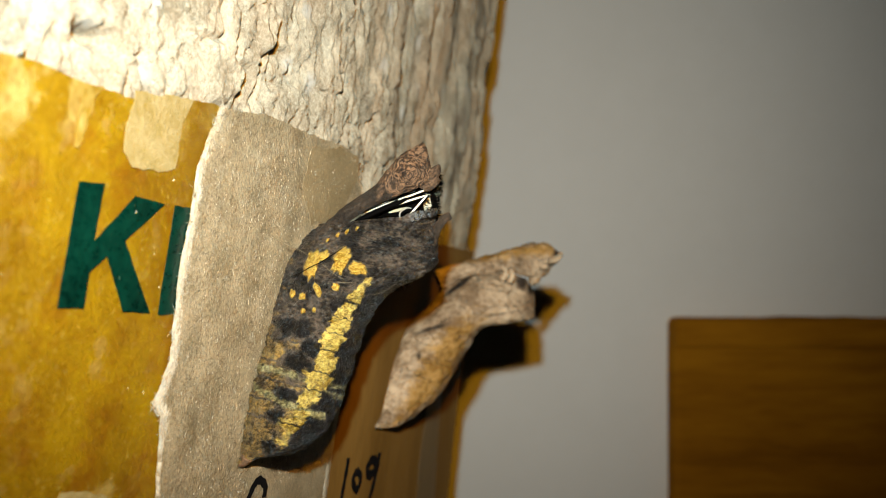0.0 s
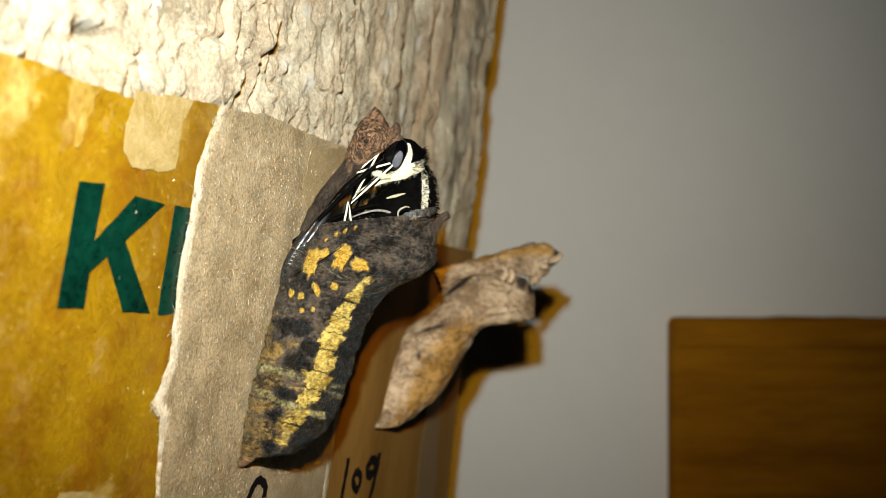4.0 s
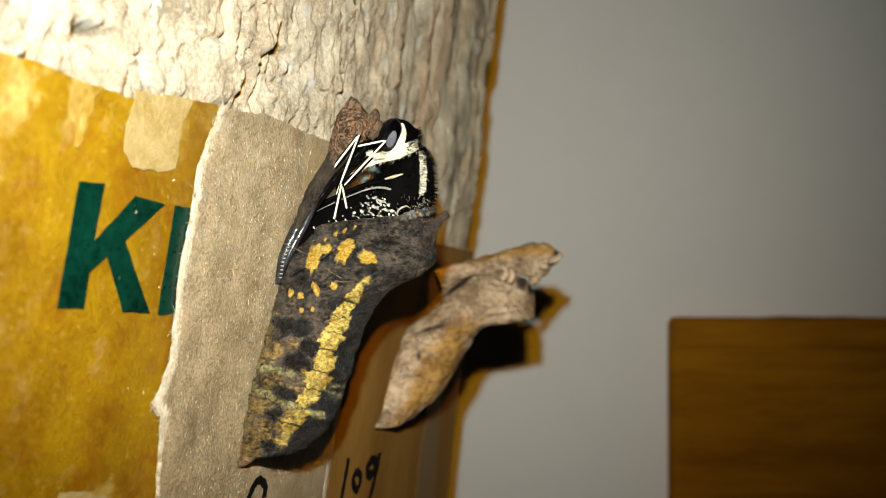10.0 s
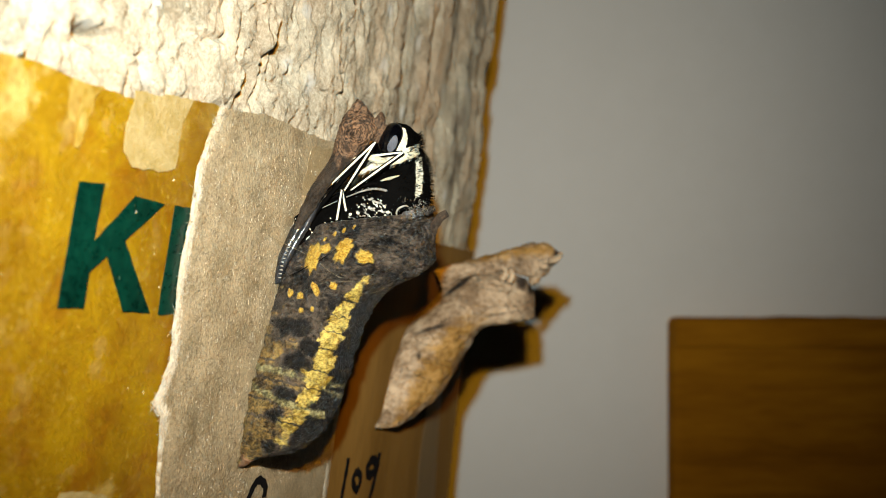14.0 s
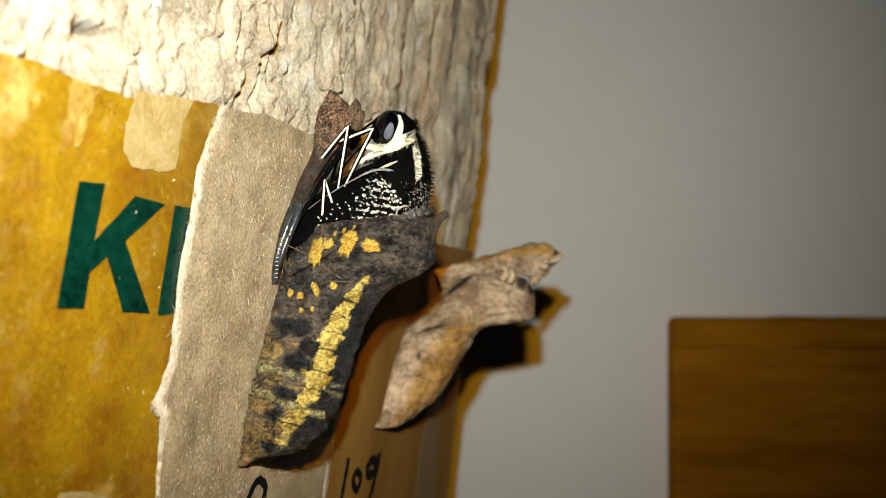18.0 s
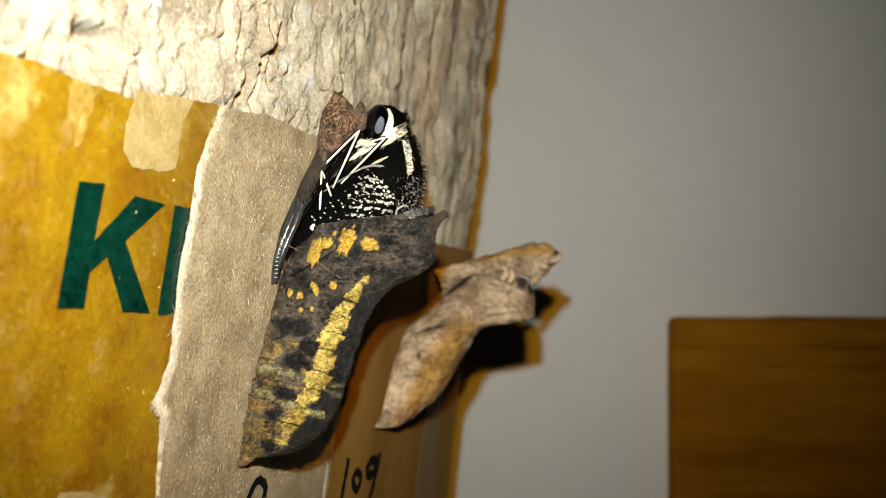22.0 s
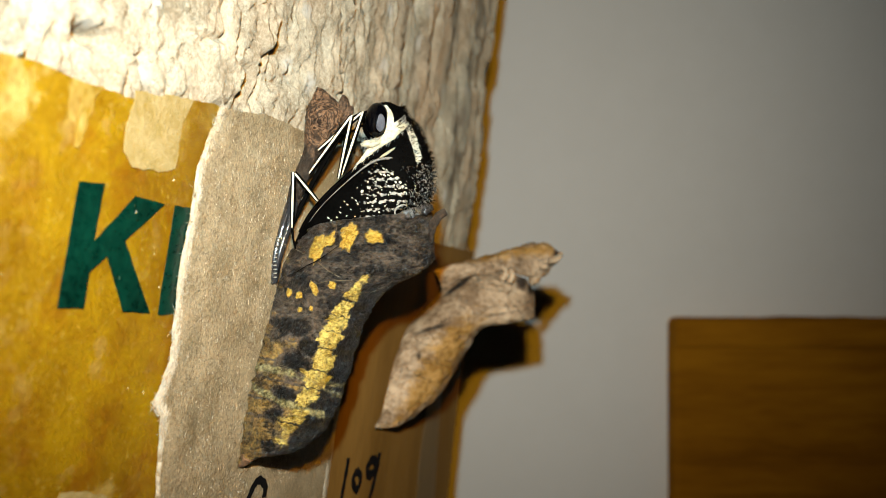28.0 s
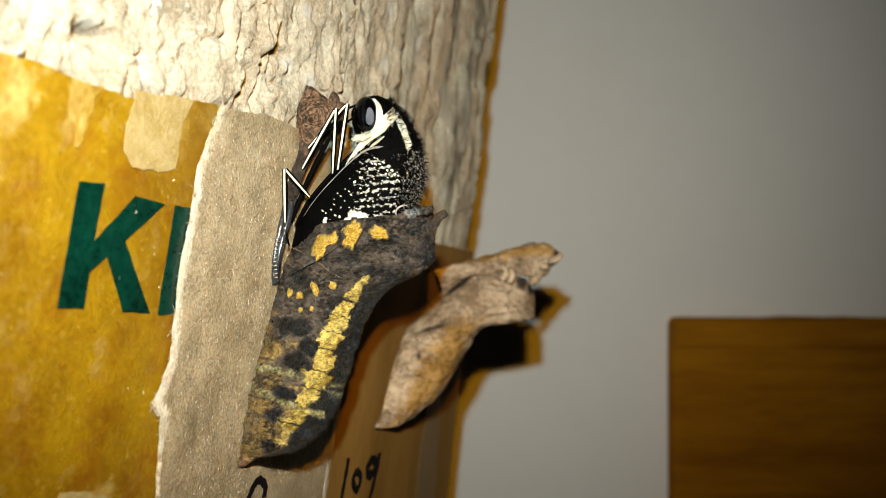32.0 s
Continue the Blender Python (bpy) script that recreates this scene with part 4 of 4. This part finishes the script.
edge_x = lambda p: p.x > at(690, 0, 57).x and p.y < 0.0590 and p.z > at(0, 390, 57).z
hair = tagged(child("fur", fur(thorax_data, 1900, 0.5, (0.5, 0, 0.2), HAIR_BLACK, edge_x, 3), HAIR_BLACK, fly, "short black fur", False), kind="stuff")
hair = tagged(child("fur", fur(thorax_data, 420, 0.42, (0.4, 0, -0.5), HAIR_WHITE, lambda p: edge_x(p) and p.z < at(0, 275, 57).z, 4, 0.009), HAIR_WHITE, fly, "short grey-white fur", False), kind="stuff")


def on_stripe(p):
    u, v = 784 + p.x / p.y * 1358, 441 - (p.z - EYE_Z) / p.y * 1358
    if not 190 < v < 345 or p.y > 0.0575:
        return False
    line = spline(((694, 194), (710, 210), (722, 234), (722, 262), (714, 300), (708, 340), (712, 380)), min(5.99, (v - 190) / 31.0))[0]
    return abs(u - line) < (7 if v < 250 else 6 + 5 * nz(v / 20, 3))


child("fur", fur(thorax_data, 70, 0.36, (0.2, 0, -0.9), CREAM, on_stripe, 14, 0.013), CREAM, fly, "pale tufted stripe", False)["kind"] = "stuff"


# wing pad: a short folded fore wing, black with cream flecks
WING_EDGE = [(498, 470), (512, 430), (530, 384), (556, 344), (598, 298), (636, 264), (664, 254), (697, 254)]
WING_BACK = [(515, 490), (552, 462), (606, 432), (650, 412), (690, 396), (706, 345), (706, 300), (699, 258)]


def wing_data():
    rng = random.Random(11)
    nu, nv = 200, 150
    verts, faces, cols = [], [], []
    dots = []
    for off, size in ((31, 2.0), (40, 3.2), (51, 2.9), (62, 2.6), (73, 2.4), (84, 2.2)):
        f = 0.40
        while f < 0.93:
            e = spline(WING_EDGE, f * 7)
            bend = max(0.0, (f - 0.72) * 2.4)
            nx, ny = 0.72 - 0.6 * bend, 0.69 + 0.25 * bend
            dots.append((e[0] + off * nx + rng.uniform(-3, 3), e[1] + off * ny + rng.uniform(-3, 3), size * rng.uniform(0.65, 1.2)))
            f += rng.uniform(0.024, 0.050)
    big = ((634, 388, 20, 15), (616, 392, 8, 8), (679, 390, 17, 7), (574, 391, 3, 6))
    for i in range(nu + 1):
        f = i / nu
        a, b = spline(WING_EDGE, f * 7), spline(WING_BACK, f * 7)
        for j in range(nv + 1):
            g = j / nv
            u, v = a + (b - a) * g
            y = 54.25 + (0.9 if f < 0.5 else 1.9) * (2 * f - 1) ** 2 + 1.7 * (1 - g) ** 3 + 0.5 * g * g
            y += 0.03 * math.sin(g * 30 + 3 * f) * g
            verts.append(at(u, v, y + 0.03 * nz(u / 9, v / 9)))
            du, dv = u + 2.2 * nz(u / 3.5, v / 3.5, 7), v + 2.2 * nz(u / 3.5, v / 3.5, 12)
            m = max(1.2 * gauss((du - a1) * 0.75 + (dv - b1) * 0.6, 0, r) * gauss((dv - b1) * 0.75 - (du - a1) * 0.6, 0, 0.62 * r) for a1, b1, r in dots)
            m = max(m, 1.0 * marks(big, u, v, 3.0))
            wave = math.sin((v + 0.10 * (u - 640) + 3 * nz(u / 12, v / 12)) * 2 * math.pi / 13.5)
            field = (1.0 if u > 618 + 0.28 * (v - 280) * 0 and v > 268 else 0.0) * min(1.0, max(0.0, (u - 612) / 30))
            fleck = field * max(0.0, 0.28 + 0.28 * wave + 0.8 * nz(u / 6, v / 4, 4))
            line = 0.75 * f * f if 0.035 < g < 0.06 and f > 0.3 else 0.0
            cols.append((m * 0.85, max(fleck, line, 0.06), 0, 1))
    n = nv + 1
    for i in range(nu):
        for j in range(nv):
            faces.append((i * n + j, i * n + j + 1, (i + 1) * n + j + 1, (i + 1) * n + j))
    return verts, faces, cols


wing = child("fore_wing", wing_data(), BLACK, fly, "short folded black wing with cream flecks")
sol = wing.modifiers.new("thickness", "SOLIDIFY")
sol.thickness, sol.offset = 0.0003, -1
vein = [at(*(spline(WING_EDGE, 1.6 + 5.3 * k / 9)), 55.75 + 0.9 * (2 * (1.6 + 5.3 * k / 9) / 7 - 1) ** 2) for k in range(10)]
wing_edge = child("wing_edge", tube(vein, [0.09, 0.11, 0.13, 0.15, 0.16, 0.17, 0.18, 0.18, 0.16, 0.1], 8), BLACK, fly)
grey = [at(*(spline(WING_EDGE, 2.2 + 4.7 * k / 9) + np.array((3.5, 7.0))), 54.95 + 0.9 * (2 * (2.2 + 4.7 * k / 9) / 7 - 1) ** 2) for k in range(10)]
wing_vein = child("wing_vein", tube(grey, [0.015, 0.02, 0.025, 0.035, 0.05, 0.07, 0.09, 0.10, 0.10, 0.06], 8), mat("grey_scales", (0.006, 0.006, 0.006), (0.20, 0.195, 0.18), 0.8, 6000, 900, 0.8, bump_mm=0.06), fly, "speckled grey vein")

# cream streak on the body below the head
STREAK_AT = (667, 252)

# head with eye, cream face and palps
EYE_C = at(648, 203, 54.9)


def ball(u, v, y, ru, rv, ry, turn=0.0, rough=0.0, n=26):
    """An uneven egg shape about a plan place; half sizes in plan units and ry in millimetres."""
    verts, faces = [], []
    ca, sa = math.cos(radians(turn)), math.sin(radians(turn))
    for i in range(n + 1):
        th = math.pi * i / n
        for j in range(2 * n):
            ph = math.pi * j / n
            x, z, d = math.sin(th) * math.cos(ph), math.cos(th), math.sin(th) * math.sin(ph)
            k = 1 + rough * noise.noise((x * 3, d * 3, z * 3)) + rough * 0.5 * noise.noise((x * 9, d * 9, z * 9))
            px, pv = ru * x * k, -rv * z * k
            verts.append(at(u + px * ca - pv * sa, v + px * sa + pv * ca, y + ry * d * k))
    m = 2 * n
    for i in range(n):
        for j in range(m):
            k = (j + 1) % m
            faces.append((i * m + j, i * m + k, (i + 1) * m + k, (i + 1) * m + j))
    return verts, faces


def head_piece(name, data, material, parent, label="", smooth=True):
    verts, faces, cols = (*data, None)[:3]
    return tagged(mesh_object(name, [p - EYE_C for p in verts], faces, material, parent, smooth, pattern=cols), label)


def face_mark(p):
    """Cream scales round and below the eye."""
    u, v = 784 + p.x / p.y * 1358, 441 - (p.z - EYE_Z) / p.y * 1358
    d = math.hypot((u - 648) / 20.5, (v - 203) / 31)
    ring = 1.0 if d < 1.0 + 0.42 * max(0.0, min(1.0, 0.5 + ((u - 648) + 0.8 * (v - 203)) / 40)) else 0.0
    wedge = math.exp(-(((u - 682) * 0.75 - (v - 214) * -0.66) / 26) ** 4 - (((v - 214) * 0.75 + (u - 682) * 0.66) / 9) ** 4)
    return (max(ring if v > 176 and u > 652 - 0.2 * (v - 203) else 0.0, 1.1 * wedge), 0.05, 0, 1)


child("side_streak", ball(*STREAK_AT, 55.65, 17, 2.6, 0.4, -38, 0.16), CREAM, fly, "cream streak below the head")
skull = ball(662, 209, 57.0, 40, 38, 2.0, 0, 0.06, 60)
head = head_piece("head", (*skull, [face_mark(p) for p in skull[0]]), BLACK, fly, "black and cream head")
head.matrix_basis = Matrix.Translation(EYE_C - NAPE)
head_piece("eye", ball(648, 203, 55.6, 21, 31, 1.15, -3), EYE, head, "round glossy black eye")
iris = ball(654, 207, 54.60, 8.5, 16, 0.2, -3)
head_piece("eye_facet", iris, EYE_GREY, head, "dull grey-blue eye centre")
cheek = ball(641, 245, 55.2, 19, 7.0, 0.7, -12, 0.14)
head_piece("cheek_patch", cheek, CREAM, head, "cream scales under the eye")
chin = loft([(703, 203, 706, 207, 56.0, 0.6), (688, 208, 695, 218, 55.5, 0.6), (668, 222, 680, 234, 55.2, 0.5), (651, 238, 661, 248, 55.1, 0.5), (638, 252, 645, 260, 55.1, 0.5), (624, 271, 629, 276, 55.2, 0.6), (611, 291, 613, 293, 55.4, 0.8)],
            60, 30, 0.08, 0.5)
head_piece("chin_patch", chin, CREAM, head, "cream scales under the head")
any_p = lambda p: p.y < 0.0575
head_piece("fur", fur((*skull, None), 420, 0.6, (0.4, 0, 0.6), HAIR_BLACK, lambda p: any_p(p) and p.x > at(686, 0, 57).x, 5), HAIR_BLACK, head, "", False)["kind"] = "stuff"
head_piece("fur", fur(chin, 160, 0.26, (-0.5, 0, -0.6), HAIR_WHITE, any_p, 8), HAIR_WHITE, head, "", False)["kind"] = "stuff"
head_piece("fur", fur((*cheek, None), 60, 0.22, (-0.5, 0, -0.6), HAIR_WHITE, any_p, 6), HAIR_WHITE, head, "", False)["kind"] = "stuff"
feelers = []
for k, pts in enumerate(([(634, 186), (590, 205), (560, 232), (535, 268)], [(634, 206), (600, 225), (570, 245), (540, 272)])):
    feelers.append(head_piece("antenna", tube([at(*p, 55.8 + 0.5 * i) for i, p in enumerate(pts)], [0.09, 0.08, 0.08, 0.14], 7), BLACK, head, "thin black antenna"))

# legs: a stiff bent pair of joints each, cream on one flank
LEGS = [((595, 193), (527, 306), (585, 308), 53.6), ((614, 183), (545, 262), (597, 300), 53.9), ((504, 299), (548, 349), (505, 398), 52.7)]
legs = []
for knee, a, b, y in LEGS:
    o = at(*knee, y)
    va, vb = at(*a, y + 1.0), at(*b, y + 0.7)
    bend = tube([va, va.lerp(o, 0.5), va.lerp(o, 0.97)], [0.13, 0.19, 0.16], 40, side_mask=lambda q: math.sin(q) > 0.945)
    low = tube([o, o.lerp(vb, 0.5), vb], [0.16, 0.19, 0.13], 40, side_mask=lambda q: math.sin(q) > 0.945)
    leg = mesh_object("leg", [p - o for p in bend[0]], bend[1], BLACK, fly, pattern=bend[2])
    leg.matrix_basis = Matrix.Translation(o - NAPE)
    shin = mesh_object("shin", [p - o for p in low[0]], low[1], BLACK, leg, pattern=low[2])
    tagged(leg, "thin black leg with a cream line")
    legs.append((leg, o, shin))
foot = tube([at(505, 396, 53.4), at(507, 415, 53.2), at(512, 436, 53.2)], [0.09, 0.08, 0.06], 7)
mesh_object("foot", [p - legs[2][1] for p in foot[0]], foot[1], BLACK, legs[2][0], pattern=foot[2])
for k in range(3):
    t = tube([at(592 - 9 * k, 232 + 12 * k, 55.0), at(566 - 7 * k, 280 + 12 * k, 54.9), at(542 - 5 * k, 330 + 10 * k, 54.8), at(516 - 2 * k, 395, 54.8)], [0.10, 0.15, 0.15, 0.1], 20, side_mask=lambda q: 0.3 < math.sin(q) < 0.7 and math.cos(q) > 0)
    # broken highlights along each case, painted as grey flecks
    grey = [(0.0, 0.62 * c[0] * (0.7 + nz(i * 0.11, k)), 0.0, 1.0) for i, c in enumerate(t[2])]
    tagged(mesh_object("leg_case", [p - HINGE for p in t[0]], t[1], BLACK, cap, pattern=grey), "dark empty leg case")


# ---- what moves ----
def motions():
    ax = Vector((0, 1, 0))

    def moved(home, u, v, y, turn):
        """The pose of a thing whose home place goes to the plan's u, v and that turns clockwise by so many degrees."""
        return Matrix.Translation(at(u, v, y)) @ Matrix.Rotation(radians(turn), 4, "Y")

    # the pupa sways a little on its tail
    sway = [(0, 0.8), (1, 0.7), (2.5, 1.0), (3.5, 0.55), (5.5, 0.3), (7.5, 0.35), (8.5, 0.45), (9.5, 0.35), (12, 0.05), (14.5, 0.1), (16.5, 0.25), (18.5, 0.05), (21.5, 0.0), (23.5, 0.05), (25.5, -0.2),
            (28, -0.3), (30, -0.15), (31.5, -0.05), (32, -0.1)]
    walk(pupa, [(t, Matrix.Translation(TAIL) @ Matrix.Rotation(radians(a), 4, "Y")) for t, a in sway])

    # the cap swings about its hinge: its tip's course
    tips = [(0, 750, 250), (0.5, 746, 249), (1, 730, 236), (1.5, 726, 226), (2, 711, 213), (2.5, 706, 207), (3, 663, 177), (3.5, 666, 182), (5.5, 673, 189), (7.5, 671, 188), (8, 636, 168), (8.5, 628, 165), (9, 639, 170),
            (9.5, 632, 167), (10, 629, 167), (10.5, 634, 171), (11, 639, 176), (12, 640, 178), (14, 640, 178), (14.5, 637, 176), (16.5, 591, 159), (18, 592, 160), (18.5, 600, 162), (19, 609, 164), (20, 614, 166), (21, 617, 168), (21.5, 610, 165),
            (22, 602, 162), (22.5, 574, 156), (23, 559, 155), (24, 553, 153), (25.5, 548, 153), (27.5, 571, 158), (28.5, 574, 157), (29, 573, 160), (29.5, 565, 158), (30, 552, 157), (30.5, 545, 157), (31, 542, 156), (31.5, 548, 157), (32, 552, 157)]
    rest = math.degrees(math.atan2(480 - 157, 552 - 510))
    rows = []
    for t, u, v in tips:
        a = rest - math.degrees(math.atan2(480 - v, u - 510))
        rows.append((t, Matrix.Translation(HINGE - TAIL) @ Matrix.Rotation(radians(a), 4, "Y")))
    walk(cap, rows)

    # the clear sheath draws out of the shell as the cap opens
    drawn = ((0, 1), (2, 1), (3, 0.45), (7.5, 0.5), (8.2, 0.2), (14.5, 0.2), (16.5, 0), (32, 0))
    for piece in [sheath] + teeth:
        walk(piece, [(t, Matrix.Translation((0.0010 * k, 0.0022 * k, 0))) for t, k in drawn])

    # spots that show through the shell creep forward with the wing below
    creep = [(0, 0, 0), (2, 4, -2), (3, 3, -3), (7.5, 3, -3), (8.2, 10, -12), (14.5, 8, -13), (16.5, 14, -26), (22, 13, -28), (23, 22, -36), (25.5, 21, -38), (28, 18, -37), (30, 20, -41), (32, 21, -42)]
    homes = ((603, 456), (634, 472), (546, 468), (560, 450))
    for spot, (u, v), (fu, fv) in zip(spots, homes, ((1.2, 1.0), (2.0, 1.4), (1.05, 0.65), (1.05, 0.65))):
        home, way, rows = on_shell(u, v, 0), facing(u, v), []
        for t, du, dv in creep:
            now = facing(u + du * fu, v + dv * fv)
            here, turned = on_shell(u + du * fu, v + dv * fv, 0) - now * 0.00018 * min(1.0, t / 8), way.rotation_difference(now).to_matrix().to_4x4()
            rows.append((t, Matrix.Translation(here - TAIL) @ turned @ Matrix.Translation(TAIL - home)))
        walk(spot, rows)

    # the butterfly: course of its nape and its turn
    nape = [(0, 746, 354, 22), (0.5, 741, 352, 22), (1, 730, 337, 20), (1.5, 730, 329, 19), (2, 738, 322, 21), (2.5, 741, 318, 22), (3, 741, 322, 21), (3.5, 743, 328, 22), (5.5, 741, 332, 25), (7.5, 741, 326, 25),
            (8, 715, 297, 19), (8.5, 712, 289, 18), (9, 731, 292, 21), (9.5, 736, 294, 22), (10, 739, 296, 22), (11, 736, 299, 22), (12, 734, 300, 22), (14, 732, 299, 22), (14.5, 728, 294, 21), (16.5, 710, 261, 13), (17, 722, 267, 14), (17.5, 729, 270, 15),
            (18, 727, 271, 15), (20, 725, 271, 15), (21, 725, 273, 15), (21.5, 720, 268, 14), (22, 710, 262, 12), (22.5, 685, 241, 7), (23, 671, 231, 5), (23.5, 687, 232, 3), (24, 707, 235, 1), (24.5, 719, 238, 0), (25, 726, 241, 0), (25.5, 729, 246, 1),
            (27.5, 720, 246, 4), (28, 719, 244, 4), (28.5, 718, 244, 4), (29, 708, 235, 3), (29.5, 697, 231, 2), (30, 683, 216, 0), (30.5, 684, 215, -1), (31, 690, 215, -1), (31.5, 699, 222, 0), (32, 699, 223, 0)]
    walk(fly, [(t, moved(NAPE, u, v, 57, a)) for t, u, v, a in nape])

    # the folded wing slides out of the shell after the body
    for piece in (wing, wing_edge, wing_vein):
        walk(piece, [(t, Matrix.Translation((-0.0001 * k, 0, -0.0009 * k))) for t, k in ((0, 1), (7.5, 1), (8.2, 0.7), (14.5, 0.6), (16.5, 0.1), (17.5, 0), (32, 0))])

    def body(t):
        for (ta, *a), (tb, *b) in zip(nape, nape[1:]):
            if ta <= t <= tb:
                k = (t - ta) / (tb - ta)
                u, v, turn = (p + (q - p) * k for p, q in zip(a, b))
                return moved(NAPE, u, v, 57, turn)

    # the head lifts away from the body
    eyes = [(0, 728, 322, 24), (0.5, 724, 317, 24), (1, 706, 300, 22), (1.5, 702, 290, 21), (2, 700, 283, 21), (2.5, 698, 280, 20), (3, 688, 276, 20), (3.5, 695, 276, 22), (5.5, 706, 276, 27), (6, 704, 275, 27), (7, 707, 270, 27), (7.5, 709, 266, 27), (8, 678, 242, 21), (8.5, 672, 239, 19), (9, 686, 242, 22), (9.5, 689, 239, 23),
            (10, 689, 240, 23), (11, 692, 247, 24), (12, 691, 250, 24), (14, 691, 248, 24), (14.5, 688, 242, 23), (16.5, 668, 219, 18), (17, 681, 224, 20), (18, 684, 226, 20), (20, 683, 226, 20), (21, 683, 227, 20), (22, 667, 216, 16), (22.5, 640, 203, 12), (23, 625, 200, 10),
            (23.5, 636, 205, 6), (24, 651, 211, 3), (24.5, 662, 216, 2), (25, 667, 224, 2), (25.5, 669, 225, 3), (27.5, 668, 215, 4), (28.5, 667, 213, 4), (29, 658, 206, 3), (29.5, 648, 202, 2), (30, 634, 194, 0), (30.5, 632, 191, 0), (31, 639, 194, 0), (31.5, 648, 201, 0), (32, 648, 202, 0)]
    walk(head, [(t, body(t).inverted() @ moved(EYE_C, u, v, 54.9 + 0.9 * max(0.0, min(1.0, (2.9 - t) / 0.8)) + 0.6 * max(0.0, min(1.0, 1.6 - 2 * t)), a)) for t, u, v, a in eyes])

    # antennae: laid back at first
    for feeler in feelers:
        walk(feeler, [(t, Matrix.Rotation(radians(a), 4, "Y")) for t, a in ((0, -48), (7.5, -45), (10, -40), (16.5, -34), (22, -30), (23, -18), (24, -4), (25, 0), (28, -4), (30, -2), (32, 0))])

    # knees: folded along the body at first, then lifted free
    knees = ([(0, 750, 338, 39), (1, 722, 316, 34), (2, 697, 304, 26), (2.5, 683, 287, 15), (3, 657, 264, 14), (3.5, 664, 268, 16), (5.5, 680, 282, 20), (7.5, 678, 276, 20), (8, 662, 269, 15), (8.5, 643, 262, 11), (9, 652, 241, 9), (10, 636, 239, 6), (11, 664, 246, 14), (14.5, 660, 248, 14), (16.5, 624, 212, 10),
              (17.5, 615, 219, 7), (18.5, 624, 225, 9), (19, 630, 227, 10), (20, 645, 228, 14), (21, 654, 235, 18), (21.5, 647, 228, 16), (22, 637, 231, 14), (22.5, 620, 225, 9), (23, 600, 216, 6), (23.5, 593, 207, 3), (24, 591, 202, 3), (24.5, 586, 207, 1), (25.5, 586, 199, -4), (27.5, 612, 206, 5),
              (28, 623, 204, 5), (29, 620, 203, 4), (29.5, 608, 200, 2), (30, 592, 188, 0), (31, 584, 189, -1), (32, 595, 192, -2)],
             [(0, 756, 346, 30), (1, 734, 326, 26), (2, 712, 302, 20), (2.5, 704, 294, 20), (3, 690, 280, 24), (3.5, 698, 282, 28), (5.5, 708, 294, 40), (7.5, 708, 288, 40), (8, 694, 272, 42), (9, 697, 264, 44), (10, 684, 249, 36), (11, 712, 272, 40), (14.5, 710, 264, 40), (16.5, 665, 222, 28), (17.5, 661, 223, 26), (18.5, 669, 232, 28),
              (19, 683, 236, 30), (20, 693, 245, 32), (21, 697, 245, 32), (22, 684, 243, 30), (22.5, 659, 232, 25), (23, 651, 222, 20), (23.5, 625, 209, 13), (24, 625, 197, 10), (24.5, 622, 203, 5), (25.5, 614, 191, -4), (27.5, 639, 205, 8), (28, 643, 198, 8), (29, 640, 190, 5), (30, 611, 186, 1), (31, 601, 181, -1), (32, 615, 184, 0)],
             [(0, 660, 392, 40), (3, 612, 352, 34), (5.5, 622, 358, 34), (7.5, 620, 354, 34), (8.2, 602, 330, 30), (10, 605, 326, 30), (12, 604, 336, 30), (14.5, 602, 333, 30), (16.5, 572, 316, 24), (20, 568, 315, 22), (22, 570, 302, 22), (23, 561, 288, 16), (24, 537, 300, 4), (25.5, 512, 304, 2),
              (27.5, 519, 305, 2), (28.5, 519, 305, 2), (29.5, 501, 300, 0), (30.5, 502, 296, 0), (32, 504, 299, 0)])
    folds = ((20, ((0, 1.25), (2, 1.2), (2.5, 0.8), (3, 0.25), (5.5, 0.5), (8, 0.8), (8.5, 0.4), (9, 0.6), (10, 0.5), (11, 0.65), (14.5, 0.65), (16.5, 0), (17.5, -0.2), (21, 0.3), (22.5, 0.3), (24, -0.35), (28, 0.1), (32, 0))),
             (24, ((0, 0.1), (2, 0.6), (3, 0.5), (5.5, 0), (9, -0.3), (11, 0.2), (14.5, 0.2), (16.5, -0.2), (17.5, -0.4), (21, 0.3), (23, 0), (24, -0.3), (28, 0.1), (32, 0))),
             (-24, ((0, 1), (8, 0.9), (10, 0.75), (14.5, 0.9), (22, 0.8), (23, 0.6), (24, 0), (25.5, 0), (32, 0))))
    for (leg, o, shin), rows, (fold, course), early in zip(legs, knees, folds, ((55.2, 54.4), (54.7, 54.7), (54.7, 54.7))):
        y = o.y * 1000
        walk(leg, [(t, body(t).inverted() @ moved(o, u, v, y + (early[t > 8.6] - y) * max(0.0, min(1.0, (24 - t) / 2)), a)) for t, u, v, a in rows])
        walk(shin, [(t, Matrix.Rotation(radians(fold * k), 4, "Y")) for t, k in course])


motions()
